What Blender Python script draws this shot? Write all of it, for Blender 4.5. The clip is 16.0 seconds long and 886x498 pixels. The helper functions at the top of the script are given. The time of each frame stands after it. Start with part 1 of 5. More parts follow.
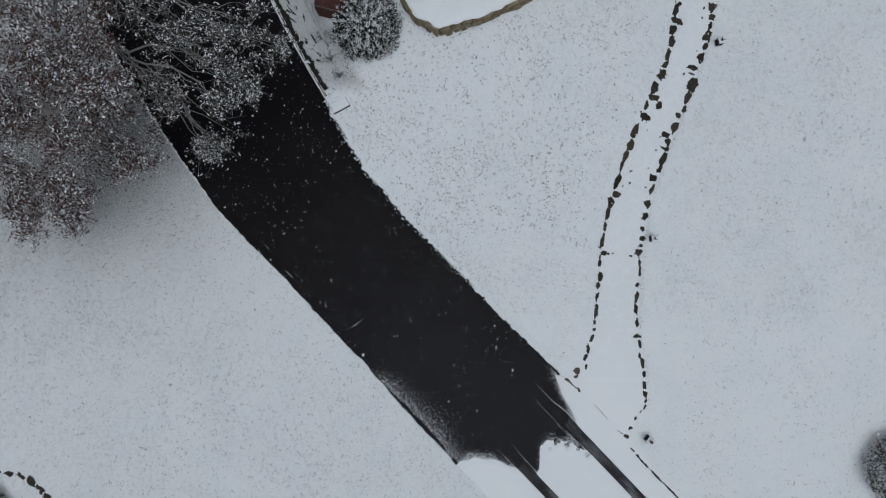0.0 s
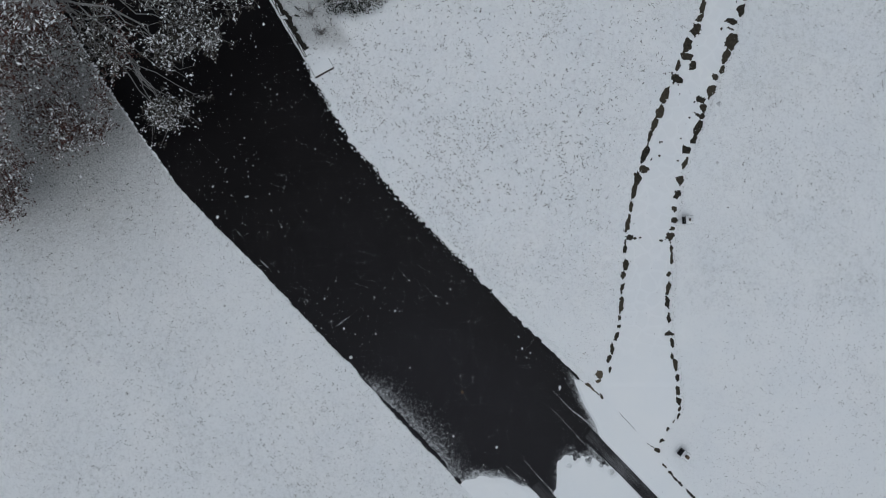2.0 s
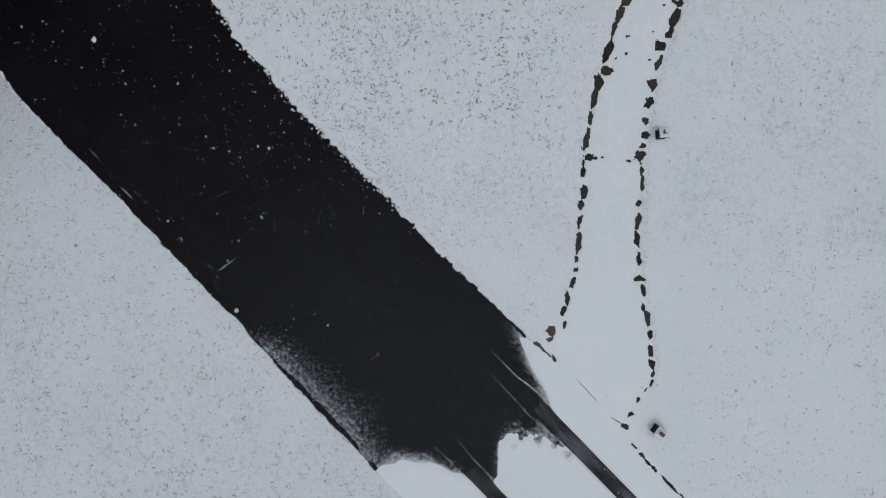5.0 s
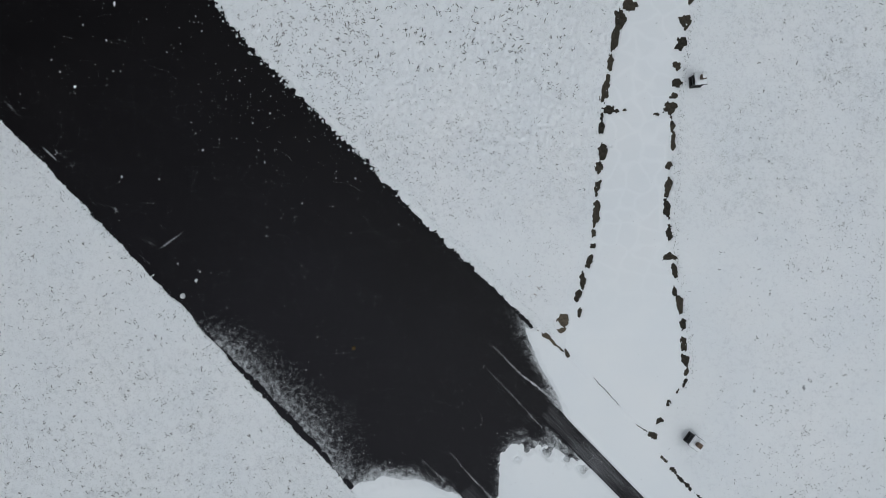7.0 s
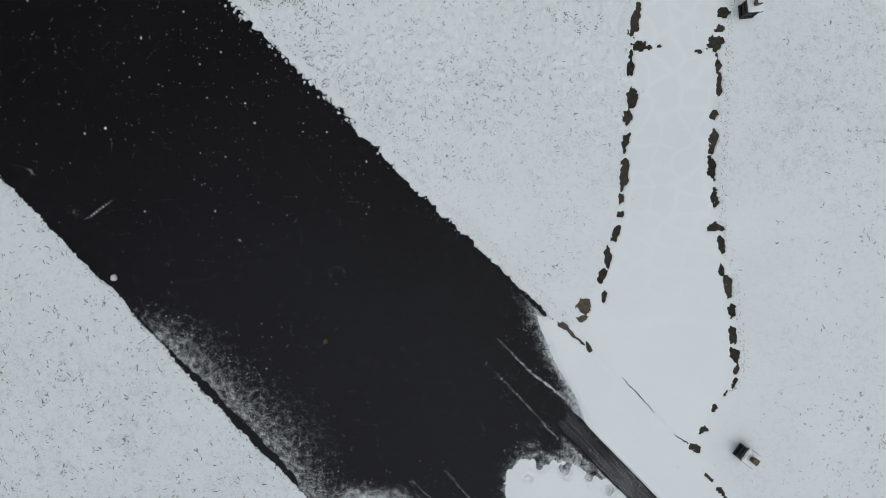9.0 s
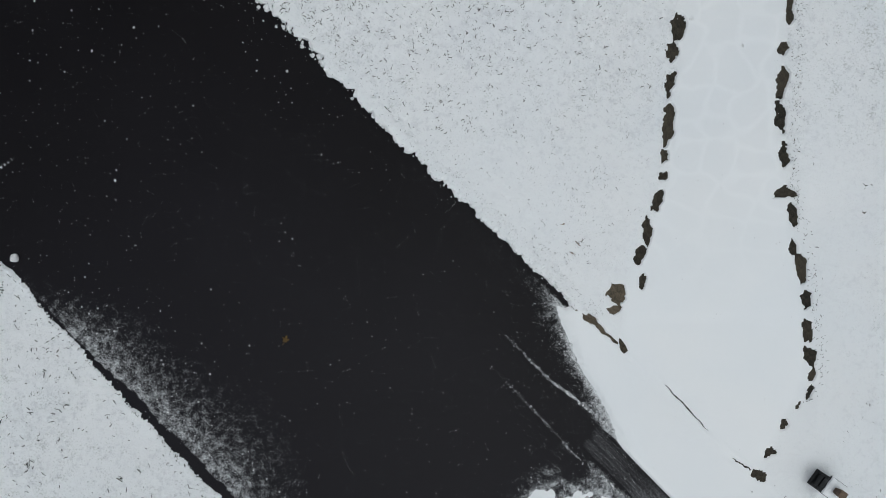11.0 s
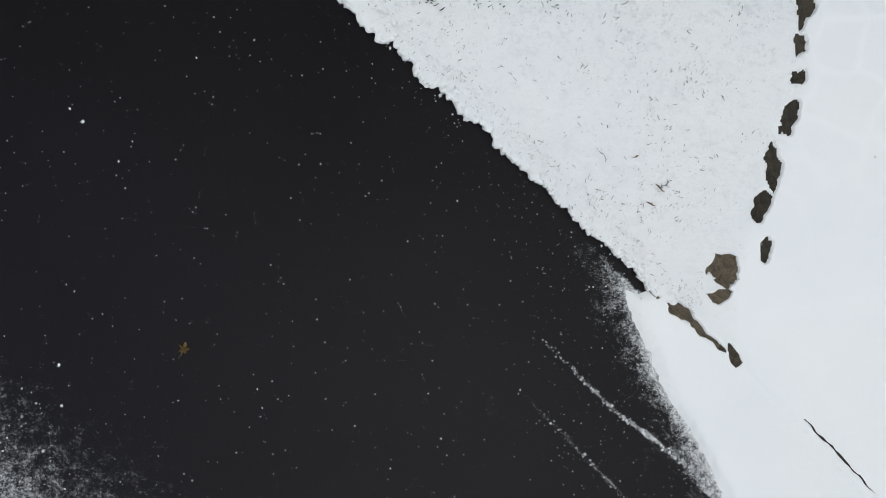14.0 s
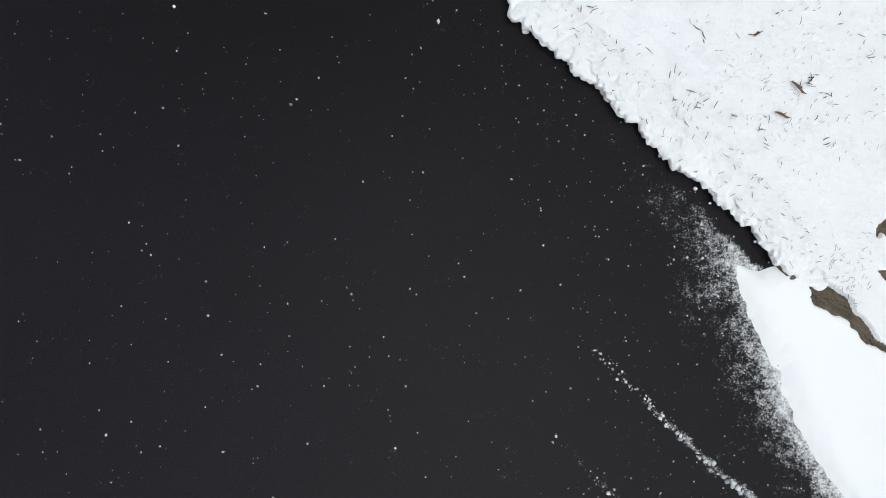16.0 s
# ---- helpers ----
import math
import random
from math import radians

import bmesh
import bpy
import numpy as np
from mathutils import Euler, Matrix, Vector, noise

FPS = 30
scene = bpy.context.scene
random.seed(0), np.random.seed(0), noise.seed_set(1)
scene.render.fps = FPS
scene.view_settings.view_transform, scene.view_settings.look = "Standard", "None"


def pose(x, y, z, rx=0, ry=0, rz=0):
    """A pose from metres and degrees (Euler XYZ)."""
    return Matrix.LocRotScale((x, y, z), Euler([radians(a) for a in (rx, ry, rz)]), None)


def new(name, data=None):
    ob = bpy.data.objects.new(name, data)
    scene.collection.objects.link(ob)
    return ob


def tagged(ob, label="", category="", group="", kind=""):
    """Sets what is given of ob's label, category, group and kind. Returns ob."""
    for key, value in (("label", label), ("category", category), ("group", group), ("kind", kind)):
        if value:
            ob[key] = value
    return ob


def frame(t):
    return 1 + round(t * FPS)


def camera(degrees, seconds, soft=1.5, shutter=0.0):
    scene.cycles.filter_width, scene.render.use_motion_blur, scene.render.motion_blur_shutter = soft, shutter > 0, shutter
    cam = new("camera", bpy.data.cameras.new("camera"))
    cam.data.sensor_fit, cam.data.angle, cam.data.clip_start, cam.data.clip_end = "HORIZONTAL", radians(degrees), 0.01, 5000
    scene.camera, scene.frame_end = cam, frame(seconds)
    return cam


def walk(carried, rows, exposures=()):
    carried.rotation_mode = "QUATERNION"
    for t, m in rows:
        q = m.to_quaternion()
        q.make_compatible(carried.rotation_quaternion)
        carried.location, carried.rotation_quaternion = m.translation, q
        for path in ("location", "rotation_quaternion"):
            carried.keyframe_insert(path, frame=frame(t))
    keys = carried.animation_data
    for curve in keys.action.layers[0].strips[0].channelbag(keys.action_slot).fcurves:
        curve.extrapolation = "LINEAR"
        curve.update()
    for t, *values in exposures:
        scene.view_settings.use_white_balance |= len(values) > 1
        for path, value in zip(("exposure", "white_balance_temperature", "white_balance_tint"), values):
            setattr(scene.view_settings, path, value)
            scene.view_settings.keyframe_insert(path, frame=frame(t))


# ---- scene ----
cam = camera(74.0, 16.0, 1.0)
# seconds, x, y, height, heading: the camera looks straight down while it sinks
ROWS = [
    (0, 0.000, 0.000, 13.499, 0.00),
    (0.5, 0.002, -0.068, 13.065, -0.17),
    (1, 0.019, -0.154, 12.601, -0.27),
    (1.5, 0.004, -0.237, 12.099, -0.32),
    (2, 0.000, -0.299, 11.625, -0.35),
    (2.5, 0.079, -0.419, 11.216, -0.38),
    (3, 0.412, -0.721, 10.823, -0.39),
    (3.5, 0.809, -0.999, 10.406, -0.40),
    (4, 1.114, -1.220, 10.014, -0.41),
    (4.5, 1.292, -1.378, 9.600, -0.51),
    (7, 1.531, -1.862, 7.597, -0.67),
    (7.5, 1.564, -1.950, 7.223, -0.79),
    (8, 1.581, -2.034, 6.876, -0.83),
    (8.5, 1.589, -2.105, 6.517, -0.83),
    (9, 1.608, -2.179, 6.154, -0.85),
    (11.5, 1.670, -2.458, 4.487, -0.95),
    (12, 1.675, -2.502, 4.169, -1.03),
    (12.5, 1.671, -2.536, 3.860, -1.05),
    (13, 1.670, -2.575, 3.555, -1.13),
    (13.5, 1.667, -2.615, 3.257, -1.23),
    (14, 1.674, -2.660, 2.954, -1.30),
    (14.5, 1.689, -2.705, 2.644, -1.33),
    (15, 1.699, -2.748, 2.329, -1.32),
    (15.5, 1.710, -2.790, 2.011, -1.31),
    (16, 1.727, -2.820, 1.726, -1.36),
]
EXPOSURES = [
    (0, -0.90, 5870, 7), (2, -0.96, 5870, 7), (3.5, -0.97, 5890, 7), (7, -0.80, 5970, 6), (9, -0.70, 6040, 5),
    (11.5, -0.59, 6120, 6), (12.5, -0.49, 6150, 7), (14, -0.34, 6180, 7), (15, -0.22, 6190, 7), (16, 0.02, 6200, 7),
]
walk(cam, [(t, pose(x, y, z, 0, 0, turn)) for t, x, y, z, turn in ROWS], EXPOSURES)

# The lens's exposure opens as the camera sinks and its picture loses the cold cast.

# ---- world and sun: an overcast, snowing sky ----
world = bpy.data.worlds.new("overcast_sky")
scene.world = world
world.use_nodes = True
wn, wl = world.node_tree.nodes, world.node_tree.links
sky = wn.new("ShaderNodeTexSky")
sky.sky_type = "NISHITA"
sky.sun_disc = False
sky.sun_elevation, sky.sun_rotation = radians(74), radians(150)
sky.air_density, sky.dust_density, sky.ozone_density = 1.0, 6.0, 1.0
cloud = wn.new("ShaderNodeHueSaturation")
cloud.inputs["Saturation"].default_value = 0.22
wl.new(sky.outputs["Color"], cloud.inputs["Color"])
wl.new(cloud.outputs["Color"], wn["Background"].inputs["Color"])
wn["Background"].inputs["Strength"].default_value = 0.10

sun_data = bpy.data.lights.new("sun", "SUN")
sun_data.energy, sun_data.angle, sun_data.color = 1.1, radians(70), (1.0, 0.97, 0.93)
sun = new("sun", sun_data)
sun.matrix_world = pose(0, 0, 20, 16, 0, 30)


# ---- materials ----
def material(name, rough=0.6, specular=0.3):
    m = bpy.data.materials.new(name)
    m.use_nodes = True
    b = m.node_tree.nodes["Principled BSDF"]
    b.inputs["Roughness"].default_value = rough
    b.inputs["Specular IOR Level"].default_value = specular
    return m, m.node_tree.nodes, m.node_tree.links, b


def ramp(nodes, links, fac, stops):
    r = nodes.new("ShaderNodeValToRGB")
    while len(r.color_ramp.elements) < len(stops):
        r.color_ramp.elements.new(0.5)
    for e, (at, c) in zip(r.color_ramp.elements, stops):
        e.position = at
        e.color = (*c, 1) if len(c) == 3 else c
    links.new(fac, r.inputs["Fac"])
    return r.outputs["Color"]


def noise_node(nodes, links, scale, detail=4, rough=0.55, stretch=None, object_space=True, turn=0.0):
    tc = nodes.new("ShaderNodeTexCoord")
    out = tc.outputs["Object"]
    if stretch:
        mp = nodes.new("ShaderNodeMapping")
        mp.vector_type = "TEXTURE"
        mp.inputs["Scale"].default_value = tuple(1 / k for k in stretch)
        mp.inputs["Rotation"].default_value = (0, 0, turn)
        links.new(out, mp.inputs["Vector"])
        out = mp.outputs["Vector"]
    n = nodes.new("ShaderNodeTexNoise")
    n.inputs["Scale"].default_value, n.inputs["Detail"].default_value, n.inputs["Roughness"].default_value = scale, detail, rough
    links.new(out, n.inputs["Vector"])
    return n.outputs["Fac"]


def maths(nodes, links, op, a, b):
    n = nodes.new("ShaderNodeMath")
    n.operation = op
    for i, v in enumerate((a, b)):
        if isinstance(v, (int, float)):
            n.inputs[i].default_value = v
        else:
            links.new(v, n.inputs[i])
    return n.outputs[0]


def mixed(nodes, links, fac, a, b):
    n = nodes.new("ShaderNodeMix")
    n.data_type = "RGBA"
    for key, v in (("Factor", fac), ("A", a), ("B", b)):
        s = [i for i in n.inputs if i.name == key and i.type == ("VALUE" if key == "Factor" else "RGBA")][0]
        if isinstance(v, (int, float)):
            s.default_value = v
        elif isinstance(v, tuple):
            s.default_value = (*v, 1)
        else:
            links.new(v, s)
    return [o for o in n.outputs if o.type == "RGBA"][0]


def bumped(nodes, links, bsdf, height, strength, distance):
    b = nodes.new("ShaderNodeBump")
    b.inputs["Strength"].default_value, b.inputs["Distance"].default_value = strength, distance
    links.new(height, b.inputs["Height"])
    links.new(b.outputs["Normal"], bsdf.inputs["Normal"])


def attribute(nodes, name):
    a = nodes.new("ShaderNodeAttribute")
    a.attribute_name = name
    return a.outputs["Fac"]


def snow_material(name, grassy=True):
    m, n, l, b = material(name, 0.62, 0.2)
    wide = noise_node(n, l, 0.9, 3)
    base = ramp(n, l, wide, [(0.3, (0.838, 0.868, 0.893)), (0.7, (0.878, 0.894, 0.904))])
    fine = maths(n, l, "ADD", noise_node(n, l, 70.0, 5, 0.65), maths(n, l, "MULTIPLY", noise_node(n, l, 24.0, 3), 1.2)) if grassy else noise_node(n, l, 60.0, 4)
    if grassy:
        # lawn that shows through where the cover is thin
        thin = attribute(n, "thin")
        speck = noise_node(n, l, 62.0, 5, 0.7)
        blot = noise_node(n, l, 11.0, 4, 0.6)
        both = maths(n, l, "ADD", maths(n, l, "MULTIPLY", speck, 0.70), maths(n, l, "MULTIPLY", blot, 0.30))
        level = maths(n, l, "ADD", both, maths(n, l, "MULTIPLY", maths(n, l, "SUBTRACT", thin, 0.5), 0.16))
        cover = ramp(n, l, level, [(0.555, (0, 0, 0)), (0.61, (0.55, 0.55, 0.55)), (0.69, (1, 1, 1))])
        tint = ramp(n, l, noise_node(n, l, 2.2, 3), [(0.35, (0.34, 0.37, 0.33)), (0.65, (0.34, 0.36, 0.36))])
        base = mixed(n, l, maths(n, l, "MULTIPLY", cover, 0.62), base, tint)
        # shade in small hollows between the grass tufts, put into the colour
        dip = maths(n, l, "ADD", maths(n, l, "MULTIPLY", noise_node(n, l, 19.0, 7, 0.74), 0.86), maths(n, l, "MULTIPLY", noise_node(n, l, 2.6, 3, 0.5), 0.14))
        hollow_shade = ramp(n, l, dip, [(0.52, (0, 0, 0)), (0.60, (0.7, 0.7, 0.7)), (0.68, (1, 1, 1))])
        base = mixed(n, l, maths(n, l, "MULTIPLY", hollow_shade, maths(n, l, "MULTIPLY", maths(n, l, "MINIMUM", maths(n, l, "MAXIMUM", thin, 0.0), 1.2), 0.62)), base, (0.50, 0.52, 0.56))
        # matted grass under a dusting near the tree, darkened for the tree's shade too
        matted = ramp(n, l, noise_node(n, l, 30.0, 5, 0.75), [(0.36, (0.46, 0.46, 0.45)), (0.58, (0.085, 0.085, 0.072))])
        base = mixed(n, l, maths(n, l, "MULTIPLY", attribute(n, "dim_grass"), 0.85), base, matted)
        base = mixed(n, l, maths(n, l, "MULTIPLY", attribute(n, "veil"), 0.08), base, (0.50, 0.53, 0.56))
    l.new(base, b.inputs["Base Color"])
    bumped(n, l, b, maths(n, l, "MULTIPLY", fine, maths(n, l, "ADD", attribute(n, "thin"), 0.9)) if grassy else fine, 0.55, 0.013)
    return m


SNOW = snow_material("snow_cover")
FRESH = snow_material("fresh_snow", grassy=False)


def asphalt_material():
    m, n, l, b = material("wet_asphalt", 0.40, 0.085)
    grain = noise_node(n, l, 240.0, 3, 0.6)
    wide = noise_node(n, l, 0.7, 4)
    dark = ramp(n, l, wide, [(0.3, (0.0036, 0.0031, 0.0037)), (0.7, (0.0080, 0.0070, 0.0078))])
    dark = mixed(n, l, attribute(n, "paler"), dark, (0.0124, 0.0115, 0.0146))
    chips = ramp(n, l, grain, [(0.35, (0.6, 0.6, 0.6)), (0.75, (1.5, 1.5, 1.5))])
    mul = n.new("ShaderNodeMix")
    mul.data_type, mul.blend_type = "RGBA", "MULTIPLY"
    cols = [i for i in mul.inputs if i.type == "RGBA"]
    mul.inputs[0].default_value = 1.0
    l.new(dark, cols[0])
    l.new(chips, cols[1])
    asphalt = [o for o in mul.outputs if o.type == "RGBA"][0]
    # powder snow lying on it, thickest where the attribute says
    dust = attribute(n, "dust")
    powder = noise_node(n, l, 165.0, 6, 0.85)
    drift = noise_node(n, l, 62.0, 6, 0.8)
    both = maths(n, l, "ADD", maths(n, l, "MULTIPLY", maths(n, l, "SUBTRACT", powder, 0.5), 3.3), maths(n, l, "MULTIPLY", maths(n, l, "SUBTRACT", drift, 0.5), 2.5))
    both = maths(n, l, "ADD", both, maths(n, l, "MULTIPLY", maths(n, l, "SUBTRACT", noise_node(n, l, 15.0, 5, 0.65), 0.5), 2.0))
    level = maths(n, l, "MULTIPLY", maths(n, l, "ADD", both, maths(n, l, "SUBTRACT", maths(n, l, "MULTIPLY", dust, 2.0), 1.0)), 0.75)
    white = ramp(n, l, level, [(0.0, (0, 0, 0)), (0.12, (0.05, 0.05, 0.05)), (0.30, (0.30, 0.30, 0.30)), (0.55, (0.70, 0.70, 0.70)), (0.9, (1, 1, 1))])
    # packed traces in the wheel tracks run with the wheels
    track = attribute(n, "track")
    lines = noise_node(n, l, 1.0, 4, 0.7, (2.5, 70.0, 1.0), turn=TRACK_TURN)
    grit = noise_node(n, l, 62.0, 6, 0.9)
    worn = maths(n, l, "ADD", maths(n, l, "MULTIPLY", lines, 0.30), maths(n, l, "MULTIPLY", grit, 0.70))
    grey = ramp(n, l, maths(n, l, "ADD", worn, maths(n, l, "SUBTRACT", track, 1.0)), [(0.40, (0, 0, 0)), (0.50, (0.06, 0.06, 0.06)), (0.68, (0.62, 0.62, 0.62))])
    col = mixed(n, l, grey, asphalt, (0.45, 0.46, 0.48))
    col = mixed(n, l, white, col, (0.815, 0.84, 0.86))
    l.new(col, b.inputs["Base Color"])
    bumped(n, l, b, maths(n, l, "MULTIPLY", grain, maths(n, l, "SUBTRACT", 1.0, white)), 0.4, 0.004)
    return m


ALONG = Vector((0.69, -0.724))  # the lower driveway runs this way
ACROSS = Vector((0.724, 0.69))
TRACK_TURN = math.atan2(-0.724, 0.69)
ASPHALT = asphalt_material()


def stone_material(name, dark, light, scale=14.0):
    m, n, l, b = material(name, 0.8, 0.25)
    info = n.new("ShaderNodeObjectInfo")
    mott = noise_node(n, l, scale, 7, 0.75)
    grain = noise_node(n, l, scale * 8, 4, 0.6)
    both = maths(n, l, "ADD", maths(n, l, "MULTIPLY", mott, 0.66), maths(n, l, "MULTIPLY", grain, 0.34))
    both = maths(n, l, "ADD", both, maths(n, l, "MULTIPLY", info.outputs["Random"], 0.14))
    l.new(ramp(n, l, both, [(0.46, dark), (0.55, tuple(0.55 * d + 0.45 * g for d, g in zip(dark, light))), (0.66, light)]), b.inputs["Base Color"])
    bumped(n, l, b, grain, 0.6, 0.01)
    return m


FLAG = stone_material("brown_flagstone", (0.009, 0.0088, 0.0074), (0.066, 0.056, 0.040), 3.4)
TANFLAG = stone_material("tan_flagstone", (0.022, 0.019, 0.014), (0.150, 0.122, 0.086), 3.4)
BEDSTONE = stone_material("tan_wall_stone", (0.10, 0.08, 0.05), (0.30, 0.25, 0.16), 9.0)
BRICK = stone_material("red_brick", (0.045, 0.018, 0.015), (0.105, 0.043, 0.034), 18.0)
MORTAR = stone_material("mortar", (0.10, 0.09, 0.085), (0.18, 0.17, 0.16), 30.0)
CONCRETE = stone_material("old_concrete", (0.05, 0.048, 0.045), (0.16, 0.155, 0.145), 10.0)


def plain(name, colour, rough=0.6, vary=0.3, scale=30.0, metal=0.0):
    m, n, l, b = material(name, rough, 0.3)
    b.inputs["Metallic"].default_value = metal
    f = noise_node(n, l, scale, 4)
    lo = tuple(c * (1 - vary) for c in colour)
    hi = tuple(min(1, c * (1 + vary)) for c in colour)
    l.new(ramp(n, l, f, [(0.3, lo), (0.7, hi)]), b.inputs["Base Color"])
    bumped(n, l, b, f, 0.25, 0.004)
    return m


def island_material(name, stops, rough=0.7):
    m, n, l, b = material(name, rough, 0.2)
    g = n.new("ShaderNodeNewGeometry")
    l.new(ramp(n, l, g.outputs["Random Per Island"], stops), b.inputs["Base Color"])
    return m


BARK = plain("grey_bark", (0.25, 0.24, 0.235), 0.85, 0.45, 22.0)
LEAF = island_material("brown_leaves", [(0.0, (0.022, 0.016, 0.014)), (0.6, (0.074, 0.034, 0.028)), (0.9, (0.125, 0.060, 0.050)), (1.0, (0.10, 0.09, 0.06))])
GREEN = island_material("evergreen_leaves", [(0.0, (0.006, 0.008, 0.006)), (0.7, (0.018, 0.022, 0.016)), (1.0, (0.04, 0.045, 0.03))])
BLADE = island_material("winter_grass", [(0.0, (0.012, 0.016, 0.012)), (0.6, (0.024, 0.029, 0.023)), (0.95, (0.05, 0.052, 0.038)), (1.0, (0.12, 0.095, 0.06))])
FROST = island_material("frosted_leaves", [(0.0, (0.012, 0.011, 0.009)), (0.5, (0.035, 0.030, 0.024)), (0.85, (0.10, 0.095, 0.085)), (1.0, (0.30, 0.30, 0.29))])
TIP = island_material("snowy_grass_tips", [(0.0, (0.05, 0.05, 0.045)), (0.6, (0.16, 0.165, 0.16)), (1.0, (0.32, 0.32, 0.31))])
RIMED = plain("snow_lined_bark", (0.21, 0.21, 0.205), 0.8, 0.4, 30.0)
CRUMB = island_material("snow_crumbs", [(0.0, (0.30, 0.31, 0.33)), (1.0, (0.88, 0.89, 0.9))])
FLAKE = island_material("snowflakes", [(0.0, (0.55, 0.56, 0.58)), (1.0, (0.9, 0.91, 0.92))])
TWIG = plain("brown_twig_bark", (0.16, 0.10, 0.06), 0.8, 0.35, 60.0)
OAK = plain("tan_dead_leaf", (0.19, 0.125, 0.045), 0.7, 0.3, 60.0)
IRON = plain("dark_lamp_metal", (0.03, 0.03, 0.032), 0.5, 0.3, 40.0, 0.6)
BRONZE = plain("bronze_lamp_cap", (0.105, 0.072, 0.050), 0.5, 0.3, 60.0, 0.3)
PANE = plain("dim_lamp_pane", (0.022, 0.022, 0.024), 0.25, 0.2, 20.0)
SOIL = plain("dark_soil", (0.022, 0.02, 0.016), 0.9, 0.5, 40.0)
TIMBER = plain("dark_wet_timber", (0.035, 0.03, 0.026), 0.7, 0.4, 25.0)
RAIL = plain("grey_painted_rail", (0.42, 0.42, 0.42), 0.5, 0.2, 25.0)


# ---- small builders ----
def mesh_from(name, verts, faces, mats=(), face_mats=None, smooth=False):
    me = bpy.data.meshes.new(name)
    me.from_pydata([tuple(map(float, v)) for v in verts], [], faces)
    for mt in mats:
        me.materials.append(mt)
    if face_mats is not None:
        me.polygons.foreach_set("material_index", np.asarray(face_mats, dtype=np.int32))
    if smooth:
        me.polygons.foreach_set("use_smooth", np.ones(len(me.polygons), dtype=bool))
    me.update()
    return me


def bm_mesh(name, bm, mt, smooth=False):
    me = bpy.data.meshes.new(name)
    bm.to_mesh(me)
    bm.free()
    me.materials.append(mt)
    if smooth:
        me.polygons.foreach_set("use_smooth", np.ones(len(me.polygons), dtype=bool))
    return me


def part(name, bm, mt, parent, label="", smooth=False):
    ob = new(name, bm_mesh(name, bm, mt, smooth))
    ob.parent = parent
    if label:
        ob["label"] = label
    return ob


def part_mesh(name, me, parent, label=""):
    ob = new(name, me)
    ob.parent = parent
    if label:
        ob["label"] = label
    return ob


def thing(name, x, y, z, turn, label, category, group="", kind=""):
    ob = new(name)
    ob.matrix_world = pose(x, y, z, 0, 0, turn)
    return tagged(ob, label, category, group, kind)


def box(bm, sx, sy, sz, at=(0, 0, 0), bevel=0.0, turn=0.0):
    made = bmesh.ops.create_cube(bm, size=1.0, matrix=pose(*at, 0, 0, turn) @ Matrix.Diagonal((sx, sy, sz, 1)))
    if bevel:
        edges = {e for v in made["verts"] for e in v.link_edges}
        bmesh.ops.bevel(bm, geom=list(edges), offset=bevel, segments=2, affect="EDGES", profile=0.6)


def lattice(ix, iy, seed):
    h = (ix.astype(np.int64) * 374761393 + iy.astype(np.int64) * 668265263 + seed * 974711) & 0x7FFFFFFF
    h = ((h ^ (h >> 13)) * 1274126177) & 0x7FFFFFFF
    return ((h ^ (h >> 16)) & 0xFFFF) / 65535.0


def value_noise(x, y, size, seed):
    """Smooth noise from 0 to 1 with cells of that size in metres."""
    u, v = x / size, y / size
    i, j = np.floor(u), np.floor(v)
    f, g = u - i, v - j
    f, g = f * f * (3 - 2 * f), g * g * (3 - 2 * g)
    a, b = lattice(i, j, seed), lattice(i + 1, j, seed)
    c, d = lattice(i, j + 1, seed), lattice(i + 1, j + 1, seed)
    return (a * (1 - f) + b * f) * (1 - g) + (c * (1 - f) + d * f) * g


def rough_noise(x, y, size, seed, octaves=3):
    out, amp, total = 0.0, 1.0, 0.0
    for k in range(octaves):
        c, s = math.cos(1.1 * k + seed), math.sin(1.1 * k + seed)
        out = out + amp * value_noise(c * x - s * y + 31.7, s * x + c * y + 17.3, size / 2 ** k, seed + k)
        total += amp
        amp *= 0.55
    return out / total


def step(v, lo, hi):
    t = np.clip((v - lo) / (hi - lo), 0, 1)
    return t * t * (3 - 2 * t)


# ---- plan: edges of the driveway and of the flagstone path, x by y ----
LEFT_Y = [-30, -6.6, -5.38, -4.98, -4.50, -4.0, -3.43, -2.58, -1.94, -1.27, -0.64, -0.10, 0.80, 1.87, 2.40, 3.13, 4.94, 7.0, 30]
LEFT_X = [26, 1.92, 0.73, 0.32, -0.105, -0.595, -1.105, -1.845, -2.485, -3.08, -3.685, -4.21, -5.10, -5.88, -6.24, -6.74, -7.80, -8.8, -17]
RIGHT_Y = [-30, -7.5, -5.72, -5.05, -4.31, -3.94, -3.26, -3.11, -2.94, -2.67, -2.28, -2.10, -1.80, -1.20, -0.70, -0.12, 0.64, 1.35, 1.72, 2.83, 3.43, 3.78, 4.68, 5.72, 30]
RIGHT_X = [30, 7.2, 5.42, 4.76, 4.23, 3.79, 3.10, 2.93, 2.74, 2.49, 2.08, 1.92, 1.58, 1.00, 0.56, -0.05, -0.78, -1.38, -1.71, -2.40, -2.70, -2.91, -3.43, -3.98, -13]
PATH_Y = [-4.30, -3.9, -3.5, -3.1, -2.6, -2.0, -1.4, -0.5, 0.2, 1.05, 2.0, 3.0, 4.0, 5.0, 5.7, 8.0]
PATH_L = [4.20, 3.70, 3.25, 3.02, 3.14, 3.40, 3.50, 3.58, 3.66, 3.85, 4.14, 4.55, 5.00, 5.26, 5.36, 5.50]
